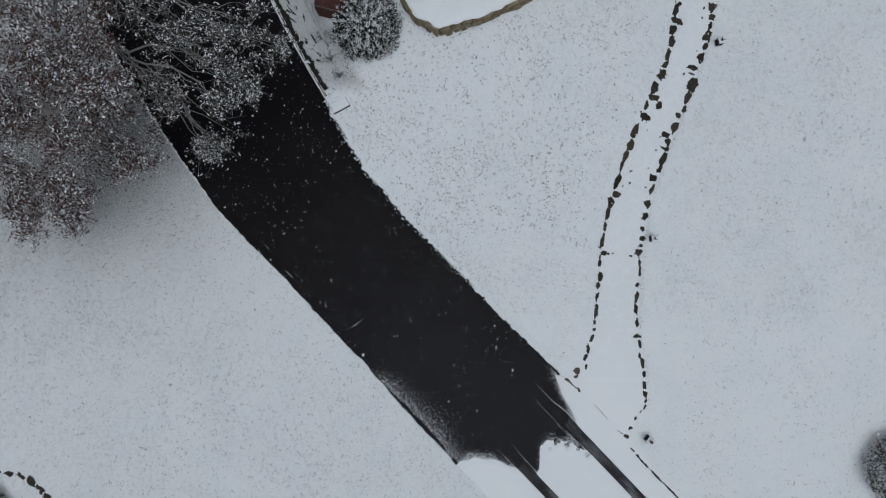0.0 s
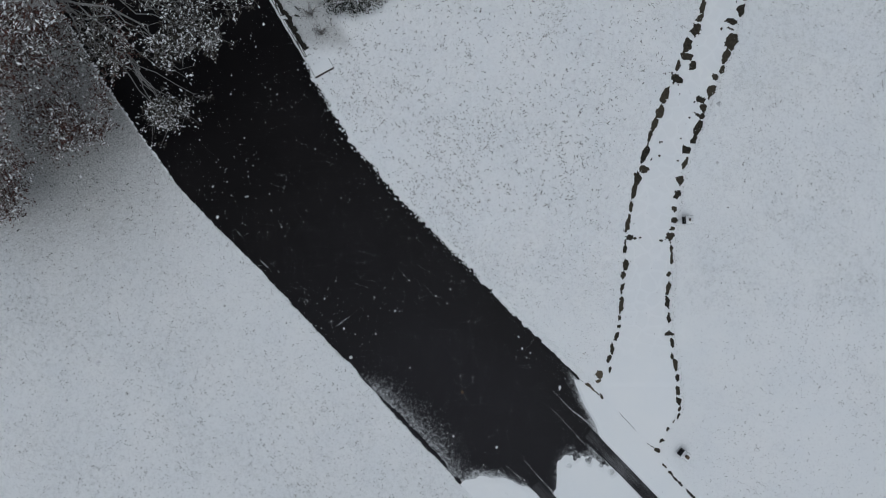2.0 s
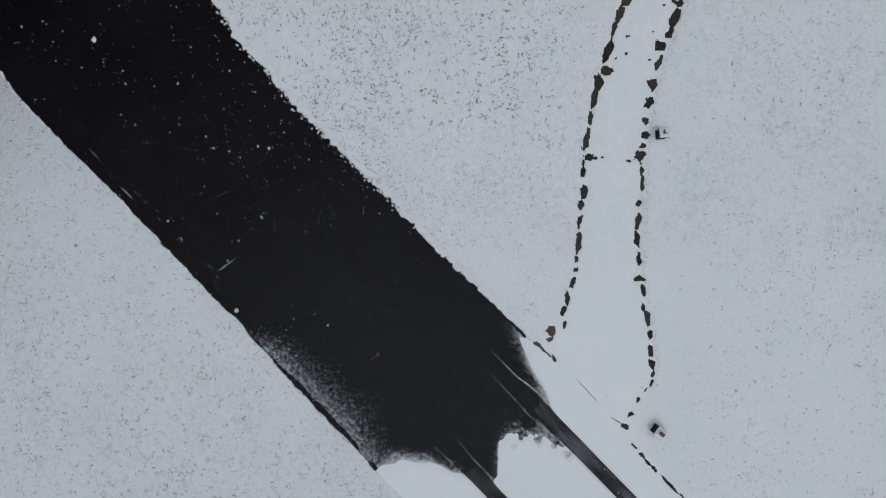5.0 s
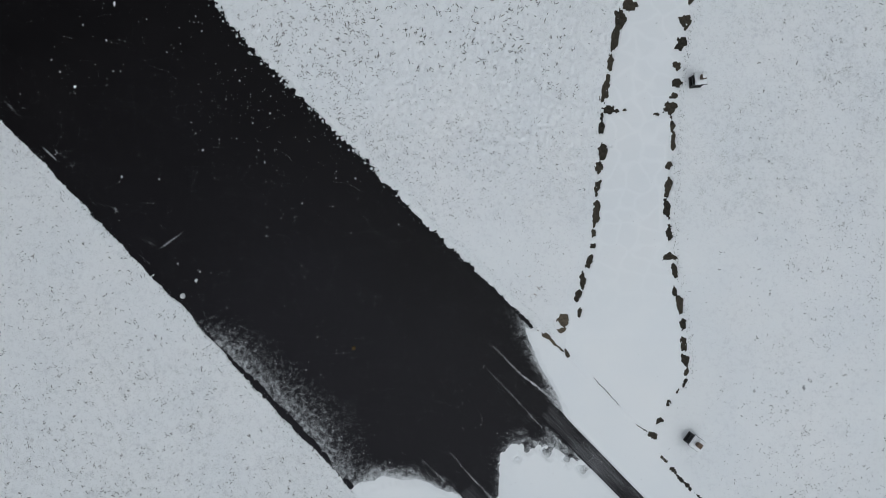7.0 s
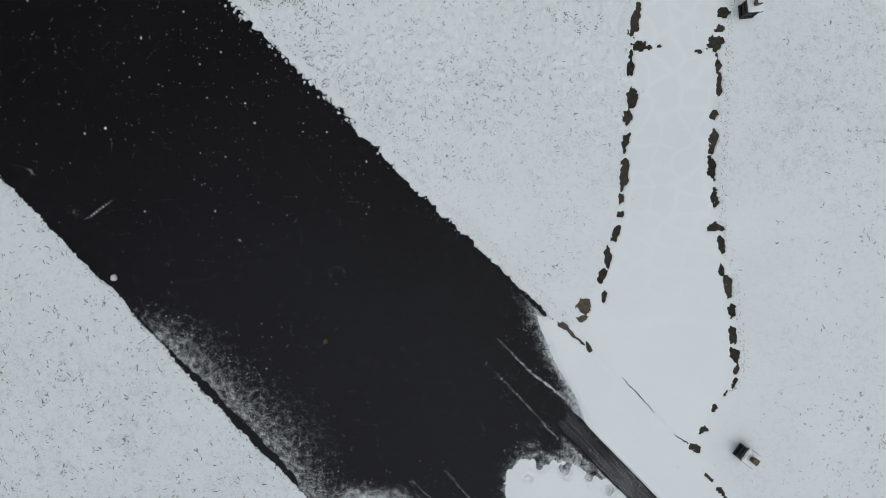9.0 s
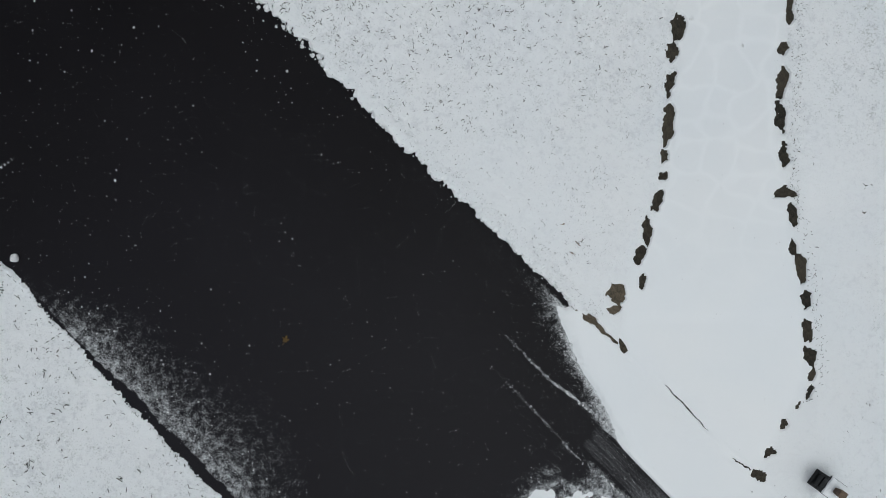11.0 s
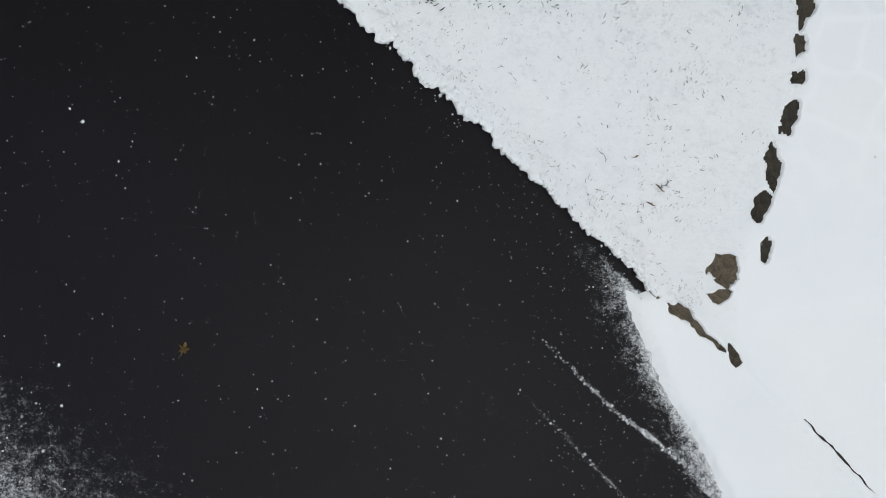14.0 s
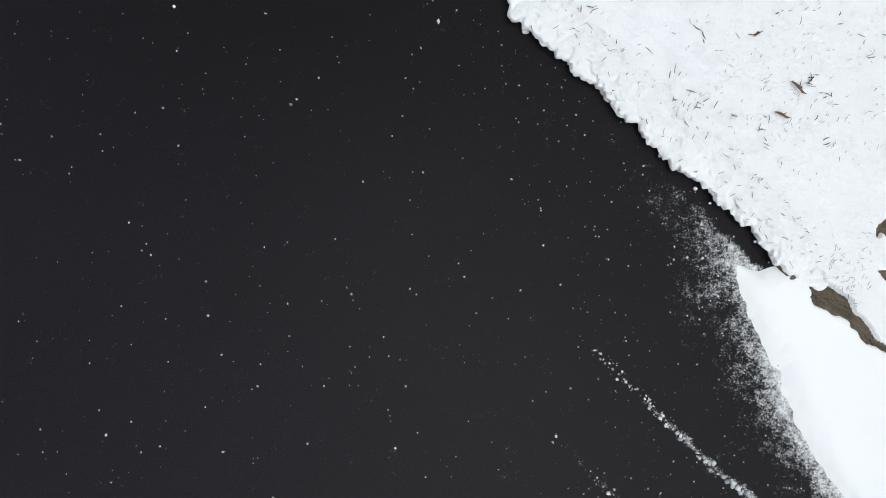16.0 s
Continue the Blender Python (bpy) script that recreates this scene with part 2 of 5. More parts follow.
PATH_R = [4.24, 4.44, 4.68, 4.66, 4.60, 4.48, 4.48, 4.54, 4.58, 4.74, 5.06, 5.44, 5.82, 6.12, 6.22, 6.36]


def curve_x(y, ys, xs):
    """The line through the plan's points, rounded a little."""
    return sum(np.interp(y + o, ys, xs) for o in (-0.18, -0.09, 0.0, 0.09, 0.18)) / 5


def edge_distance(x, y, ys, xs):
    """Metres to the right of an edge, squarely to it."""
    at = curve_x(y, ys, xs)
    slope = (curve_x(y + 0.1, ys, xs) - curve_x(y - 0.1, ys, xs)) / 0.2
    return (x - at) / np.sqrt(1 + slope ** 2)


# the start of the lasting snow along the driveway, by the place across it
COVER_B = [-3.4, -3.08, -2.79, -2.45, -2.33, -2.24, -2.0, -1.92, -1.80, -1.49, -1.33, -1.16, -0.95, -0.85, -0.80, -0.54, -0.47, -0.40, -0.33, -0.23, -0.15, -0.08, 0.4]
COVER_A = [3.80, 3.82, 3.98, 4.37, 4.72, 4.80, 5.20, 5.20, 5.08, 4.82, 4.84, 5.00, 5.25, 5.60, 5.60, 5.06, 4.91, 4.66, 4.40, 4.15, 3.92, 3.86, 3.78]


def cover_ahead(x, y):
    """How far past the start of the lasting snow a place on the driveway lies."""
    a, b = ALONG.x * x + ALONG.y * y, ACROSS.x * x + ACROSS.y * y
    return a - np.interp(b, COVER_B, COVER_A), a, b


def axis(spans, far):
    """Grid lines: spans of (from, to, spacing), then growing steps out to far."""
    out = []
    for lo, hi, d in spans:
        out += list(np.arange(lo, hi - d / 2, d))
    out.append(spans[-1][1])
    grow, k, head = spans[0][2], out[0], []
    while k > -far:
        grow *= 1.35
        k -= grow
        head.append(k)
    grow, k = spans[-1][2], out[-1]
    while k < far:
        grow *= 1.35
        k += grow
        out.append(k)
    return np.array(head[::-1] + out)


def sheet(name, xs, ys, z, mt, attributes=()):
    nx, ny = len(xs), len(ys)
    gx, gy = np.meshgrid(xs, ys)
    co = np.stack([gx, gy, z], -1).reshape(-1, 3)
    idx = np.arange(nx * ny).reshape(ny, nx)
    quads = np.stack([idx[:-1, :-1], idx[:-1, 1:], idx[1:, 1:], idx[1:, :-1]], -1).reshape(-1, 4)
    me = bpy.data.meshes.new(name)
    me.vertices.add(len(co))
    me.vertices.foreach_set("co", co.astype(np.float32).ravel())
    me.loops.add(quads.size)
    me.loops.foreach_set("vertex_index", quads.astype(np.int32).ravel())
    me.polygons.add(len(quads))
    me.polygons.foreach_set("loop_start", np.arange(0, quads.size, 4, dtype=np.int32))
    me.update(calc_edges=True)
    me.polygons.foreach_set("use_smooth", np.ones(len(quads), dtype=bool))
    for key, values in attributes:
        at = me.attributes.new(key, "FLOAT", "POINT")
        at.data.foreach_set("value", values.astype(np.float32).ravel())
    me.materials.append(mt)
    return new(name, me)


# ---- bare patches at the path's edges: place, length with the path, width ----
EDGE_LEFT_FAR = [
    (5.35, 5.50, 0.29, 0.10), (5.38, 5.23, 0.13, 0.21), (5.27, 5.05, 0.18, 0.16), (5.24, 4.74, 0.26, 0.14), (5.16, 4.46, 0.26, 0.10),
    (5.10, 4.22, 0.16, 0.13), (5.01, 3.98, 0.21, 0.18), (4.85, 3.68, 0.26, 0.16), (4.85, 3.48, 0.13, 0.21), (4.66, 3.26, 0.21, 0.09),
    (4.61, 3.05, 0.18, 0.21), (4.40, 2.71, 0.39, 0.12), (4.29, 2.37, 0.23, 0.16), (4.20, 2.14, 0.21, 0.12), (4.09, 1.88, 0.23, 0.08),
    (4.00, 1.57, 0.34, 0.10), (3.96, 1.26, 0.14, 0.18), (3.85, 1.08, 0.19, 0.13), (3.78, 0.82, 0.26, 0.09), (3.72, 0.53, 0.19, 0.09),
    (3.66, 0.21, 0.34, 0.10), (4.96, 3.28, 0.16, 0.12), (5.44, 5.62, 0.10, 0.06),
]
EDGE_RIGHT_FAR = [
    (6.16, 5.53, 0.18, 0.16), (6.16, 5.32, 0.13, 0.13), (6.12, 5.11, 0.16, 0.10), (6.06, 4.88, 0.23, 0.13), (6.02, 4.66, 0.16, 0.10),
    (5.92, 4.39, 0.26, 0.14), (5.73, 4.15, 0.10, 0.26), (5.72, 4.01, 0.06, 0.16), (5.71, 3.78, 0.34, 0.19), (5.61, 3.45, 0.29, 0.13),
    (5.53, 3.20, 0.18, 0.10), (5.40, 3.06, 0.13, 0.13), (5.31, 2.78, 0.26, 0.14), (5.11, 2.61, 0.12, 0.16), (5.15, 2.47, 0.16, 0.13),
    (5.09, 2.30, 0.10, 0.18), (5.05, 2.06, 0.31, 0.10), (4.96, 1.83, 0.16, 0.10), (4.83, 1.61, 0.16, 0.16), (4.80, 1.38, 0.26, 0.09),
    (4.70, 1.04, 0.16, 0.16), (4.63, 0.74, 0.18, 0.12), (4.57, 0.47, 0.13, 0.08),
]
EDGE_LEFT_NEAR = [
    (3.79, -0.11, 0.05, 0.06), (3.89, -0.10, 0.03, 0.05), (4.30, -0.16, 0.03, 0.09), (3.68, -0.09, 0.12, 0.15), (3.59, -0.31, 0.28, 0.07), (3.60, -0.64, 0.22, 0.12), (3.56, -0.83, 0.15, 0.09), (3.53, -1.07, 0.23, 0.09),
    (3.51, -1.44, 0.31, 0.09), (3.48, -1.68, 0.13, 0.09), (3.48, -1.85, 0.07, 0.09), (3.41, -2.06, 0.22, 0.07), (3.33, -2.31, 0.15, 0.07),
    (3.26, -2.47, 0.18, 0.08), (3.28, -2.69, 0.12, 0.06), (3.075, -2.785, 0.15, 0.12), (3.045, -2.935, 0.065, 0.12), (3.115, -3.235, 0.10, 0.045),
]
EDGE_RIGHT_NEAR = [
    (4.56, 0.23, 0.10, 0.12), (4.54, 0.08, 0.09, 0.10), (4.50, -0.09, 0.19, 0.15), (4.50, -0.32, 0.15, 0.06), (4.51, -0.47, 0.22, 0.07),
    (4.51, -0.59, 0.12, 0.07), (4.46, -0.82, 0.09, 0.10), (4.43, -1.09, 0.28, 0.09), (4.42, -1.39, 0.23, 0.09), (4.44, -1.67, 0.20, 0.09),
    (4.42, -2.00, 0.07, 0.18), (4.51, -2.20, 0.22, 0.06), (4.51, -2.44, 0.10, 0.07), (4.57, -2.62, 0.23, 0.07), (4.61, -2.86, 0.16, 0.09),
    (4.62, -3.13, 0.16, 0.08), (4.64, -3.33, 0.10, 0.09), (4.65, -3.48, 0.07, 0.06), (4.62, -3.64, 0.16, 0.06), (4.53, -3.74, 0.10, 0.05),
    (4.41, -3.89, 0.10, 0.06), (4.29, -4.10, 0.07, 0.05), (4.23, -4.30, 0.09, 0.09), (4.34, -4.60, 0.14, 0.04), (4.46, -4.74, 0.10, 0.045),
]
# stones that border a planting bed beside the far lawn
BED_EDGE = [(-10.25, -5.10, 0.26, 0.13), (-9.96, -5.14, 0.24, 0.12), (-9.68, -5.20, 0.22, 0.10), (-9.44, -5.32, 0.30, 0.14), (-9.24, -5.50, 0.24, 0.12), (-9.08, -5.70, 0.26, 0.13)]


def path_turn(x, y, right):
    xs = PATH_R if right else PATH_L
    return math.atan2(np.interp(y + 0.15, PATH_Y, xs) - np.interp(y - 0.15, PATH_Y, xs), 0.3)


rng0 = random.Random(5)
patches = []  # x, y, half length, half width, turn from north
for rows, right in ((EDGE_LEFT_FAR, False), (EDGE_RIGHT_FAR, True), (EDGE_LEFT_NEAR, False), (EDGE_RIGHT_NEAR, True)):
    for x, y, ln, wd in rows:
        if -3.5 < y < 0.4 and not (x < 3.2 and y < -2.6):
            wd *= 0.98
        patches.append((x, y, ln / 2, wd / 2, path_turn(x, y, right) if -4.2 < y else 0.75 * -1))
# small half-buried corners inside the upper path
for _ in range(16):
    y = rng0.uniform(1.4, 5.6)
    lo, hi = np.interp(y, PATH_Y, PATH_L), np.interp(y, PATH_Y, PATH_R)
    x = lo + rng0.uniform(0.12, 0.30) if rng0.random() < 0.65 else hi - rng0.uniform(0.16, 0.34)
    patches.append((x, y, rng0.uniform(0.010, 0.034), rng0.uniform(0.010, 0.030), rng0.uniform(-1, 1)))
KERB_PATCH = (2.908, -3.055, 0.185, 0.030, -math.radians(45))
patches.append(KERB_PATCH)
for x, y, ln, wd in BED_EDGE:
    patches.append((x, y, ln / 2, wd / 2, math.radians(100 + (x + 10.2) * 45)))
# slits where the snow has cracked off the driveway's edge
slits = [(3.62, -3.74, 0.26, 0.009, -math.radians(42)), (4.10, -4.23, 0.13, 0.008, -math.radians(56)),
         (4.60, -4.93, 0.16, 0.016, -math.radians(44)), (4.90, -5.22, 0.20, 0.016, -math.radians(42)), (5.20, -5.52, 0.22, 0.015, -math.radians(43))]

# ---- ground: one snow-covered sheet, sunk under the bare asphalt ----
xs = axis([(-10.6, -8.2, 0.035), (-8.2, -6.6, 0.035), (-6.6, -2.4, 0.022), (-2.4, 0.8, 0.017), (0.8, 2.65, 0.011), (2.65, 3.25, 0.005), (3.25, 4.8, 0.0085), (4.8, 6.5, 0.016), (6.5, 10.8, 0.06)], 260)
ys = axis([(-6.0, -4.7, 0.025), (-4.7, -3.4, 0.014), (-3.4, -2.7, 0.005), (-2.7, -1.0, 0.010), (-1.0, 0.6, 0.014), (0.6, 5.8, 0.022)], 260)
gx, gy = np.meshgrid(xs, ys)
from_left = edge_distance(gx, gy, LEFT_Y, LEFT_X)
from_right = edge_distance(gx, gy, RIGHT_Y, RIGHT_X)
in_path = step(gx - curve_x(gy, PATH_Y, PATH_L), 0.02, 0.10) * step(curve_x(gy, PATH_Y, PATH_R) - gx, 0.02, 0.10) * step(gy, -4.4, -4.2)

lumps = rough_noise(gx, gy, 0.055, 3, 2)
tufts = rough_noise(gx, gy, 0.20, 9, 3)
swell = rough_noise(gx, gy, 1.6, 5, 3)
lawn_rough = np.where(from_left < 0, 0.55, 1.0) * (1 - 0.45 * step(gx - curve_x(gy, PATH_Y, PATH_R), 0.0, 0.3)) * (0.6 + 0.4 * step(gy, -2.5, -0.5))
lawn = 0.034 + 0.012 * (swell - 0.5) + lawn_rough * ((0.007 + 0.014 * step(gy, -1.4, -0.4) * (gx < np.interp(gy, PATH_Y, PATH_L))) * 1.6 * (lumps - 0.5) + 0.012 * (tufts - 0.5))


def joints(x, y, size):
    """How far a place is from the line between its two nearest stones, in metres."""
    best = np.full(x.shape, 9.0)
    second = best.copy()
    i, j = np.floor(x / size), np.floor(y / size)
    for di in (-1, 0, 1):
        for dj in (-1, 0, 1):
            px = (i + di + 0.02 + 0.96 * lattice(i + di, j + dj, 5)) * size
            py = (j + dj + 0.02 + 0.96 * lattice(i + di, j + dj, 6)) * size
            d = np.hypot(x - px, y - py)
            second = np.minimum(second, np.maximum(best, d))
            best = np.minimum(best, d)
    return second - best


def lobes(x, y, size, seed):
    """1 at the middle of rounded lobes of about that size, 0 between them."""
    best = np.full(x.shape, 9.0)
    i, j = np.floor(x / size), np.floor(y / size)
    for di in (-1, 0, 1):
        for dj in (-1, 0, 1):
            px = (i + di + 0.1 + 0.8 * lattice(i + di, j + dj, seed)) * size
            py = (j + dj + 0.1 + 0.8 * lattice(i + di, j + dj, seed + 1)) * size
            best = np.minimum(best, np.hypot(x - px, y - py))
    return np.clip(1 - (best / (0.85 * size)) ** 2, 0, 1)


# the joints of the flagstones stand as faint ridges in the path's smooth cover
ridge = np.zeros(gx.shape)
c0, c1 = np.searchsorted(xs, (2.9, 6.6))
r0, r1 = np.searchsorted(ys, (-3.2, 6.0))
px, py = gx[r0:r1, c0:c1], gy[r0:r1, c0:c1]
px, py = px + 0.10 * (value_noise(px, py, 0.16, 14) - 0.5), py + 0.10 * (value_noise(px, py, 0.16, 15) - 0.5)
ridge[r0:r1, c0:c1] = 1 - step(joints(px, py, 0.27), 0.0, 0.07)
flat = 0.034 + 0.005 * (swell - 0.5) + 0.0036 * ridge * step(gy, -2.9, -1.6)
lawn = lawn * (1 - in_path) + flat * in_path

ahead, along, across = cover_ahead(gx, gy)
wander = 0.16 * (rough_noise(gx, gy, 0.16, 31, 3) - 0.5) + 0.10 * (rough_noise(gx, gy, 0.5, 33, 2) - 0.5)
# round spots melted beside the wheel track
SPOTS = [(5.02, -1.21, 0.12), (5.22, -1.03, 0.09), (5.47, -0.94, 0.10), (5.72, -0.86, 0.08), (4.94, -0.93, 0.15), (4.99, -1.38, 0.06)]
melt = np.zeros(gx.shape)
for sa, sb, sr in SPOTS:
    melt = np.maximum(melt, 1 - step(np.hypot(along - sa, across - sb) + 0.16 * (rough_noise(gx, gy, 0.09, 84, 3) - 0.5), 0.25 * sr, 1.2 * sr))
drive_snow = 0.032 * step(ahead + 0.7 * wander + 0.06 * (rough_noise(gx, gy, 0.03, 37, 2) - 0.5), -0.10, 0.18) * (1 - 0.9 * melt) - 0.008 + 0.004 * (swell - 0.5)
drive_snow = drive_snow + 0.004 * (rough_noise(gx, gy, 0.05, 35, 2) - 0.5) * (1 - step(ahead, 0.3, 0.8))
wheels = np.maximum(step(across, -0.805, -0.775) * step(-across, 0.545, 0.575), step(across, -2.255, -2.225) * step(-across, 1.995, 2.025))
wheels = wheels * (1 - step(along, 8.0, 8.3))
drive_snow = drive_snow * (1 - wheels) - 0.02 * wheels
# lawn's edge, ragged where it hangs over the asphalt
RAGGED = 0.55 + 0.45 * step(gy, -2.4, -1.2)


def raggedness(gx, gy):
    return 0.045 * (rough_noise(gx, gy, 0.035, 47, 2) - 0.5) + 0.14 * step(gy, -2.2, 0.2) * (rough_noise(gx, gy, 0.24, 42, 2) - 0.5) + 0.105 * (rough_noise(gx, gy, 0.085, 41, 2) - 0.5) + 0.05 * (rough_noise(gx, gy, 0.45, 43, 2) - 0.5)


ragged = raggedness(gx, gy)
tidy = 0.030 * (rough_noise(gx, gy, 0.045, 48, 2) - 0.5) + 0.035 * (rough_noise(gx, gy, 0.12, 45, 2) - 0.5) + 0.02 * (rough_noise(gx, gy, 0.6, 46, 2) - 0.5)
crumbly = -0.08
out_right = from_right + (crumbly + RAGGED * ragged) * step(gy, -3.0, -2.88) * step(-gy, -3.5, -3.3) + 0.3 * tidy
out_left = -from_left + tidy
lip = np.where(from_left < 0, 0.007, 0.010)
rise = np.clip(np.maximum(out_right, out_left) / (1.4 * lip) + 0.25, 0, 1)
onto = np.sqrt(1 - (1 - rise) ** 2)
rolled = 0.004 * step(gy, -3.1, -2.8) * np.exp(-((np.maximum(out_right, out_left) - 0.06) / 0.05) ** 2)
slot = step(from_right, -0.075, -0.05) * step(gy, -2.95, -2.82)
inside = drive_snow * (1 - slot) - 0.03 * slot
rim_low = np.where(from_left < 0, -0.006, -0.03)
lawn = np.where(from_left < 0, 0.008 + (lawn - 0.008) * step(-from_left, 0.0, 0.5), lawn)
lawn_side = np.where(onto > 0, rim_low + (lawn + rolled - rim_low) * onto, rim_low)
height = np.where(onto > 0, np.maximum(lawn_side, inside), inside)
# smooth snow bridges the edge where the path meets the driveway
short = np.where(gy > -4.35, 1 - step(gx - curve_x(gy, PATH_Y, PATH_R), 0.0, 0.2), 1 - step(from_right, 0.0, 0.2))
bridge = short * (1 - wheels) * step(from_right, -0.45, 0.04) * step(ahead, 0.15, 0.75) * step(-gy, 2.93, 3.06)
height = height * (1 - bridge) + 0.026 * bridge


# soften all but the sharp edges of the lawns
soft_at = np.where((np.abs(from_left) < 0.07) | ((np.abs(from_right) < 0.12) & (gy > -3.1)), 0.0, 0.5)[1:-1, 1:-1]
height[1:-1, 1:-1] = (1 - soft_at) * height[1:-1, 1:-1] + soft_at * 0.25 * (height[:-2, 1:-1] + height[2:, 1:-1] + height[1:-1, :-2] + height[1:-1, 2:])


def press(px, py, half, wide, turn, floor, blur=0.30, rim_at=0.98, corners=0):
    """Lower the sheet to floor within a ragged oval."""
    reach = half + wide + 0.08
    i0, i1 = np.searchsorted(xs, (px - reach, px + reach))
    j0, j1 = np.searchsorted(ys, (py - reach, py + reach))
    x, y = gx[j0:j1, i0:i1] - px, gy[j0:j1, i0:i1] - py
    s, c = math.sin(turn), math.cos(turn)
    u, v = (x * s + y * c) / half, (x * c - y * s) / wide
    if corners:
        # flat sides of a broken slab
        a0, q = rng0.uniform(0, 6.3), np.zeros(u.shape)
        for k in range(corners):
            a = a0 + 6.283 * (k + rng0.uniform(-0.3, 0.3)) / corners
            q = np.maximum(q, (u * math.cos(a) + v * math.sin(a)) / rng0.uniform(0.72, 1.0))
        rough = 0.75 if py < 0.6 else 0.5
    else:
        q = (np.abs(u) ** 2.4 + np.abs(v) ** 2.4) ** (1 / 2.4)
        rough = 1.0
    warp = 0.06 * (rough_noise(x + px, y + py, 0.07, 57, 2) - 0.5)
    q = q + rough * (0.75 * (value_noise(x + px + warp, y + py - warp, 0.05, 51) - 0.5) + 1.0 * (value_noise(x + px, y + py, 0.11, 53) - 0.5) + 0.75 * (value_noise(x + px + warp, y + py + warp, 0.026, 55) - 0.5))
    k = step(q, rim_at, rim_at + blur)
    part_of = height[j0:j1, i0:i1]
    height[j0:j1, i0:i1] = np.minimum(part_of, floor + (np.maximum(part_of, floor) - floor) * k)


for p in patches:
    press(*p, 0.006, 0.12, 0.92 if p[1] < -3.5 and p[0] > 4 else 0.85 if p[2] < 0.0345 and p[1] > 1.3 else 1.10 if p[1] > 0.6 else 1.0, rng0.choice((4, 5, 5, 6)))
for px, py, half, wide, turn in slits:
    press(px, py, half, 0.022, turn, 0.022, 1.2)
for k in range(26):
    y = 3.72 + 0.085 * k
    press(float(curve_x(y, RIGHT_Y, RIGHT_X)) + 0.145 + rng0.gauss(0, 0.010), y, 0.08, rng0.uniform(0.04, 0.075), -0.5, -0.04, 0.3)
for _ in range(14):
    y = 4.0 + 1.9 * rng0.random() ** 0.7
    press(float(curve_x(y, RIGHT_Y, RIGHT_X)) + rng0.uniform(0.26, 0.70), y, rng0.uniform(0.03, 0.09), rng0.uniform(0.008, 0.022), -0.5 + rng0.gauss(0, 0.35), -0.04, 0.5)
LAMPS = [(6.30, 4.72, 12), (4.79, 0.24, 4), (4.685, -4.34, 53)]

thin = 0.50 + 0.12 * step(gx - curve_x(gy, PATH_Y, PATH_R), 0.05, 0.6) + 0.08 * step(-from_left, 0.2, 1.5) - 0.9 * in_path
on_drive = step(from_left, -0.03, 0.02) * step(-from_right, -0.03, 0.02)
thin = thin * (1 - on_drive) - 0.9 * on_drive - 0.35 * bridge
thin = thin - 0.28 * step(gx, 1.0, 1.6) * step(-gy, 1.3, 2.0) * (1 - on_drive)
thin = thin + 0.5 * (rough_noise(gx, gy, 1.1, 61, 3) - 0.5)
# less snow under the tree, and the tree's shade painted into the lawn
thin = thin + (1 - on_drive) * 0.3 * step(6.5 - np.hypot(gx + 9.5, gy - 1.2), 0.0, 6.0)
far_off = np.hypot(gx + 8.0, gy - 3.0)
dim_grass = np.where(from_left < 0, 0.05 + 0.95 / (1 + (far_off / 2.9) ** 4), 0) * step(-from_left, 0.0, 0.03)
# and the same darker tone in the planting strip above the board
dim_grass = dim_grass + 0.55 * step(from_right, 0.05, 0.2) * step(-from_right, -1.1, -0.8) * step(gy, 3.5, 3.9)
veil = np.zeros(thin.shape)
veil[r0:r1, c0:c1] = ((1 - ridge) * in_path * step(gy, -3.1, -1.4))[r0:r1, c0:c1]
ground = sheet("ground", xs, ys, height, SNOW, [("thin", thin), ("veil", veil), ("dim_grass", dim_grass)])
tagged(ground, "lawn under fresh uneven snow with grass showing through", "snowy ground", kind="structure")
del gx, gy


# ---- rolled lip of lumpy snow along the lawn, over the asphalt ----
def lip_profile(k):
    """Metres in from the edge, height and how far lumps push out, from the lawn over the lip to the asphalt."""
    return np.interp(k, [0, 0.25, 0.5, 0.62, 0.72, 0.82, 0.9, 1.0], [0.160, 0.122, 0.078, 0.050, 0.032, 0.024, 0.030, 0.044]), \
        np.interp(k, [0, 0.1, 0.5, 0.62, 0.72, 0.82, 0.9, 1.0], [-0.010, -0.001, 0.004, 0.002, -0.004, -0.016, -0.026, -0.045]), \
        np.interp(k, [0, 0.2, 0.5, 0.7, 1.0], [0, 0.1, 0.7, 1.0, 0.9])


def sheet_height(x, y):
    i = np.clip(np.searchsorted(xs, x) - 1, 0, len(xs) - 2)
    j = np.clip(np.searchsorted(ys, y) - 1, 0, len(ys) - 2)
    f, g = (x - xs[i]) / (xs[i + 1] - xs[i]), (y - ys[j]) / (ys[j + 1] - ys[j])
    return (height[j, i] * (1 - f) + height[j, i + 1] * f) * (1 - g) + (height[j + 1, i] * (1 - f) + height[j + 1, i + 1] * f) * g


ly = np.concatenate([np.arange(-2.99, -1.6, 0.0032), np.arange(-1.6, 3.42, 0.008)])
slope = (curve_x(ly + 0.1, RIGHT_Y, RIGHT_X) - curve_x(ly - 0.1, RIGHT_Y, RIGHT_X)) / 0.2
size = np.sqrt(1 + slope ** 2)
way_x, way_y = (1 / size)[:, None], (-slope / size)[:, None]
ex = curve_x(ly, RIGHT_Y, RIGHT_X)
back = (-raggedness(ex, ly) * (0.55 + 0.45 * step(ly, -2.4, -1.2)) * step(ly, -3.0, -2.88))[:, None]
ks = np.linspace(0, 1, 44)
inward, up, push = (a[None, :] for a in lip_profile(ks))
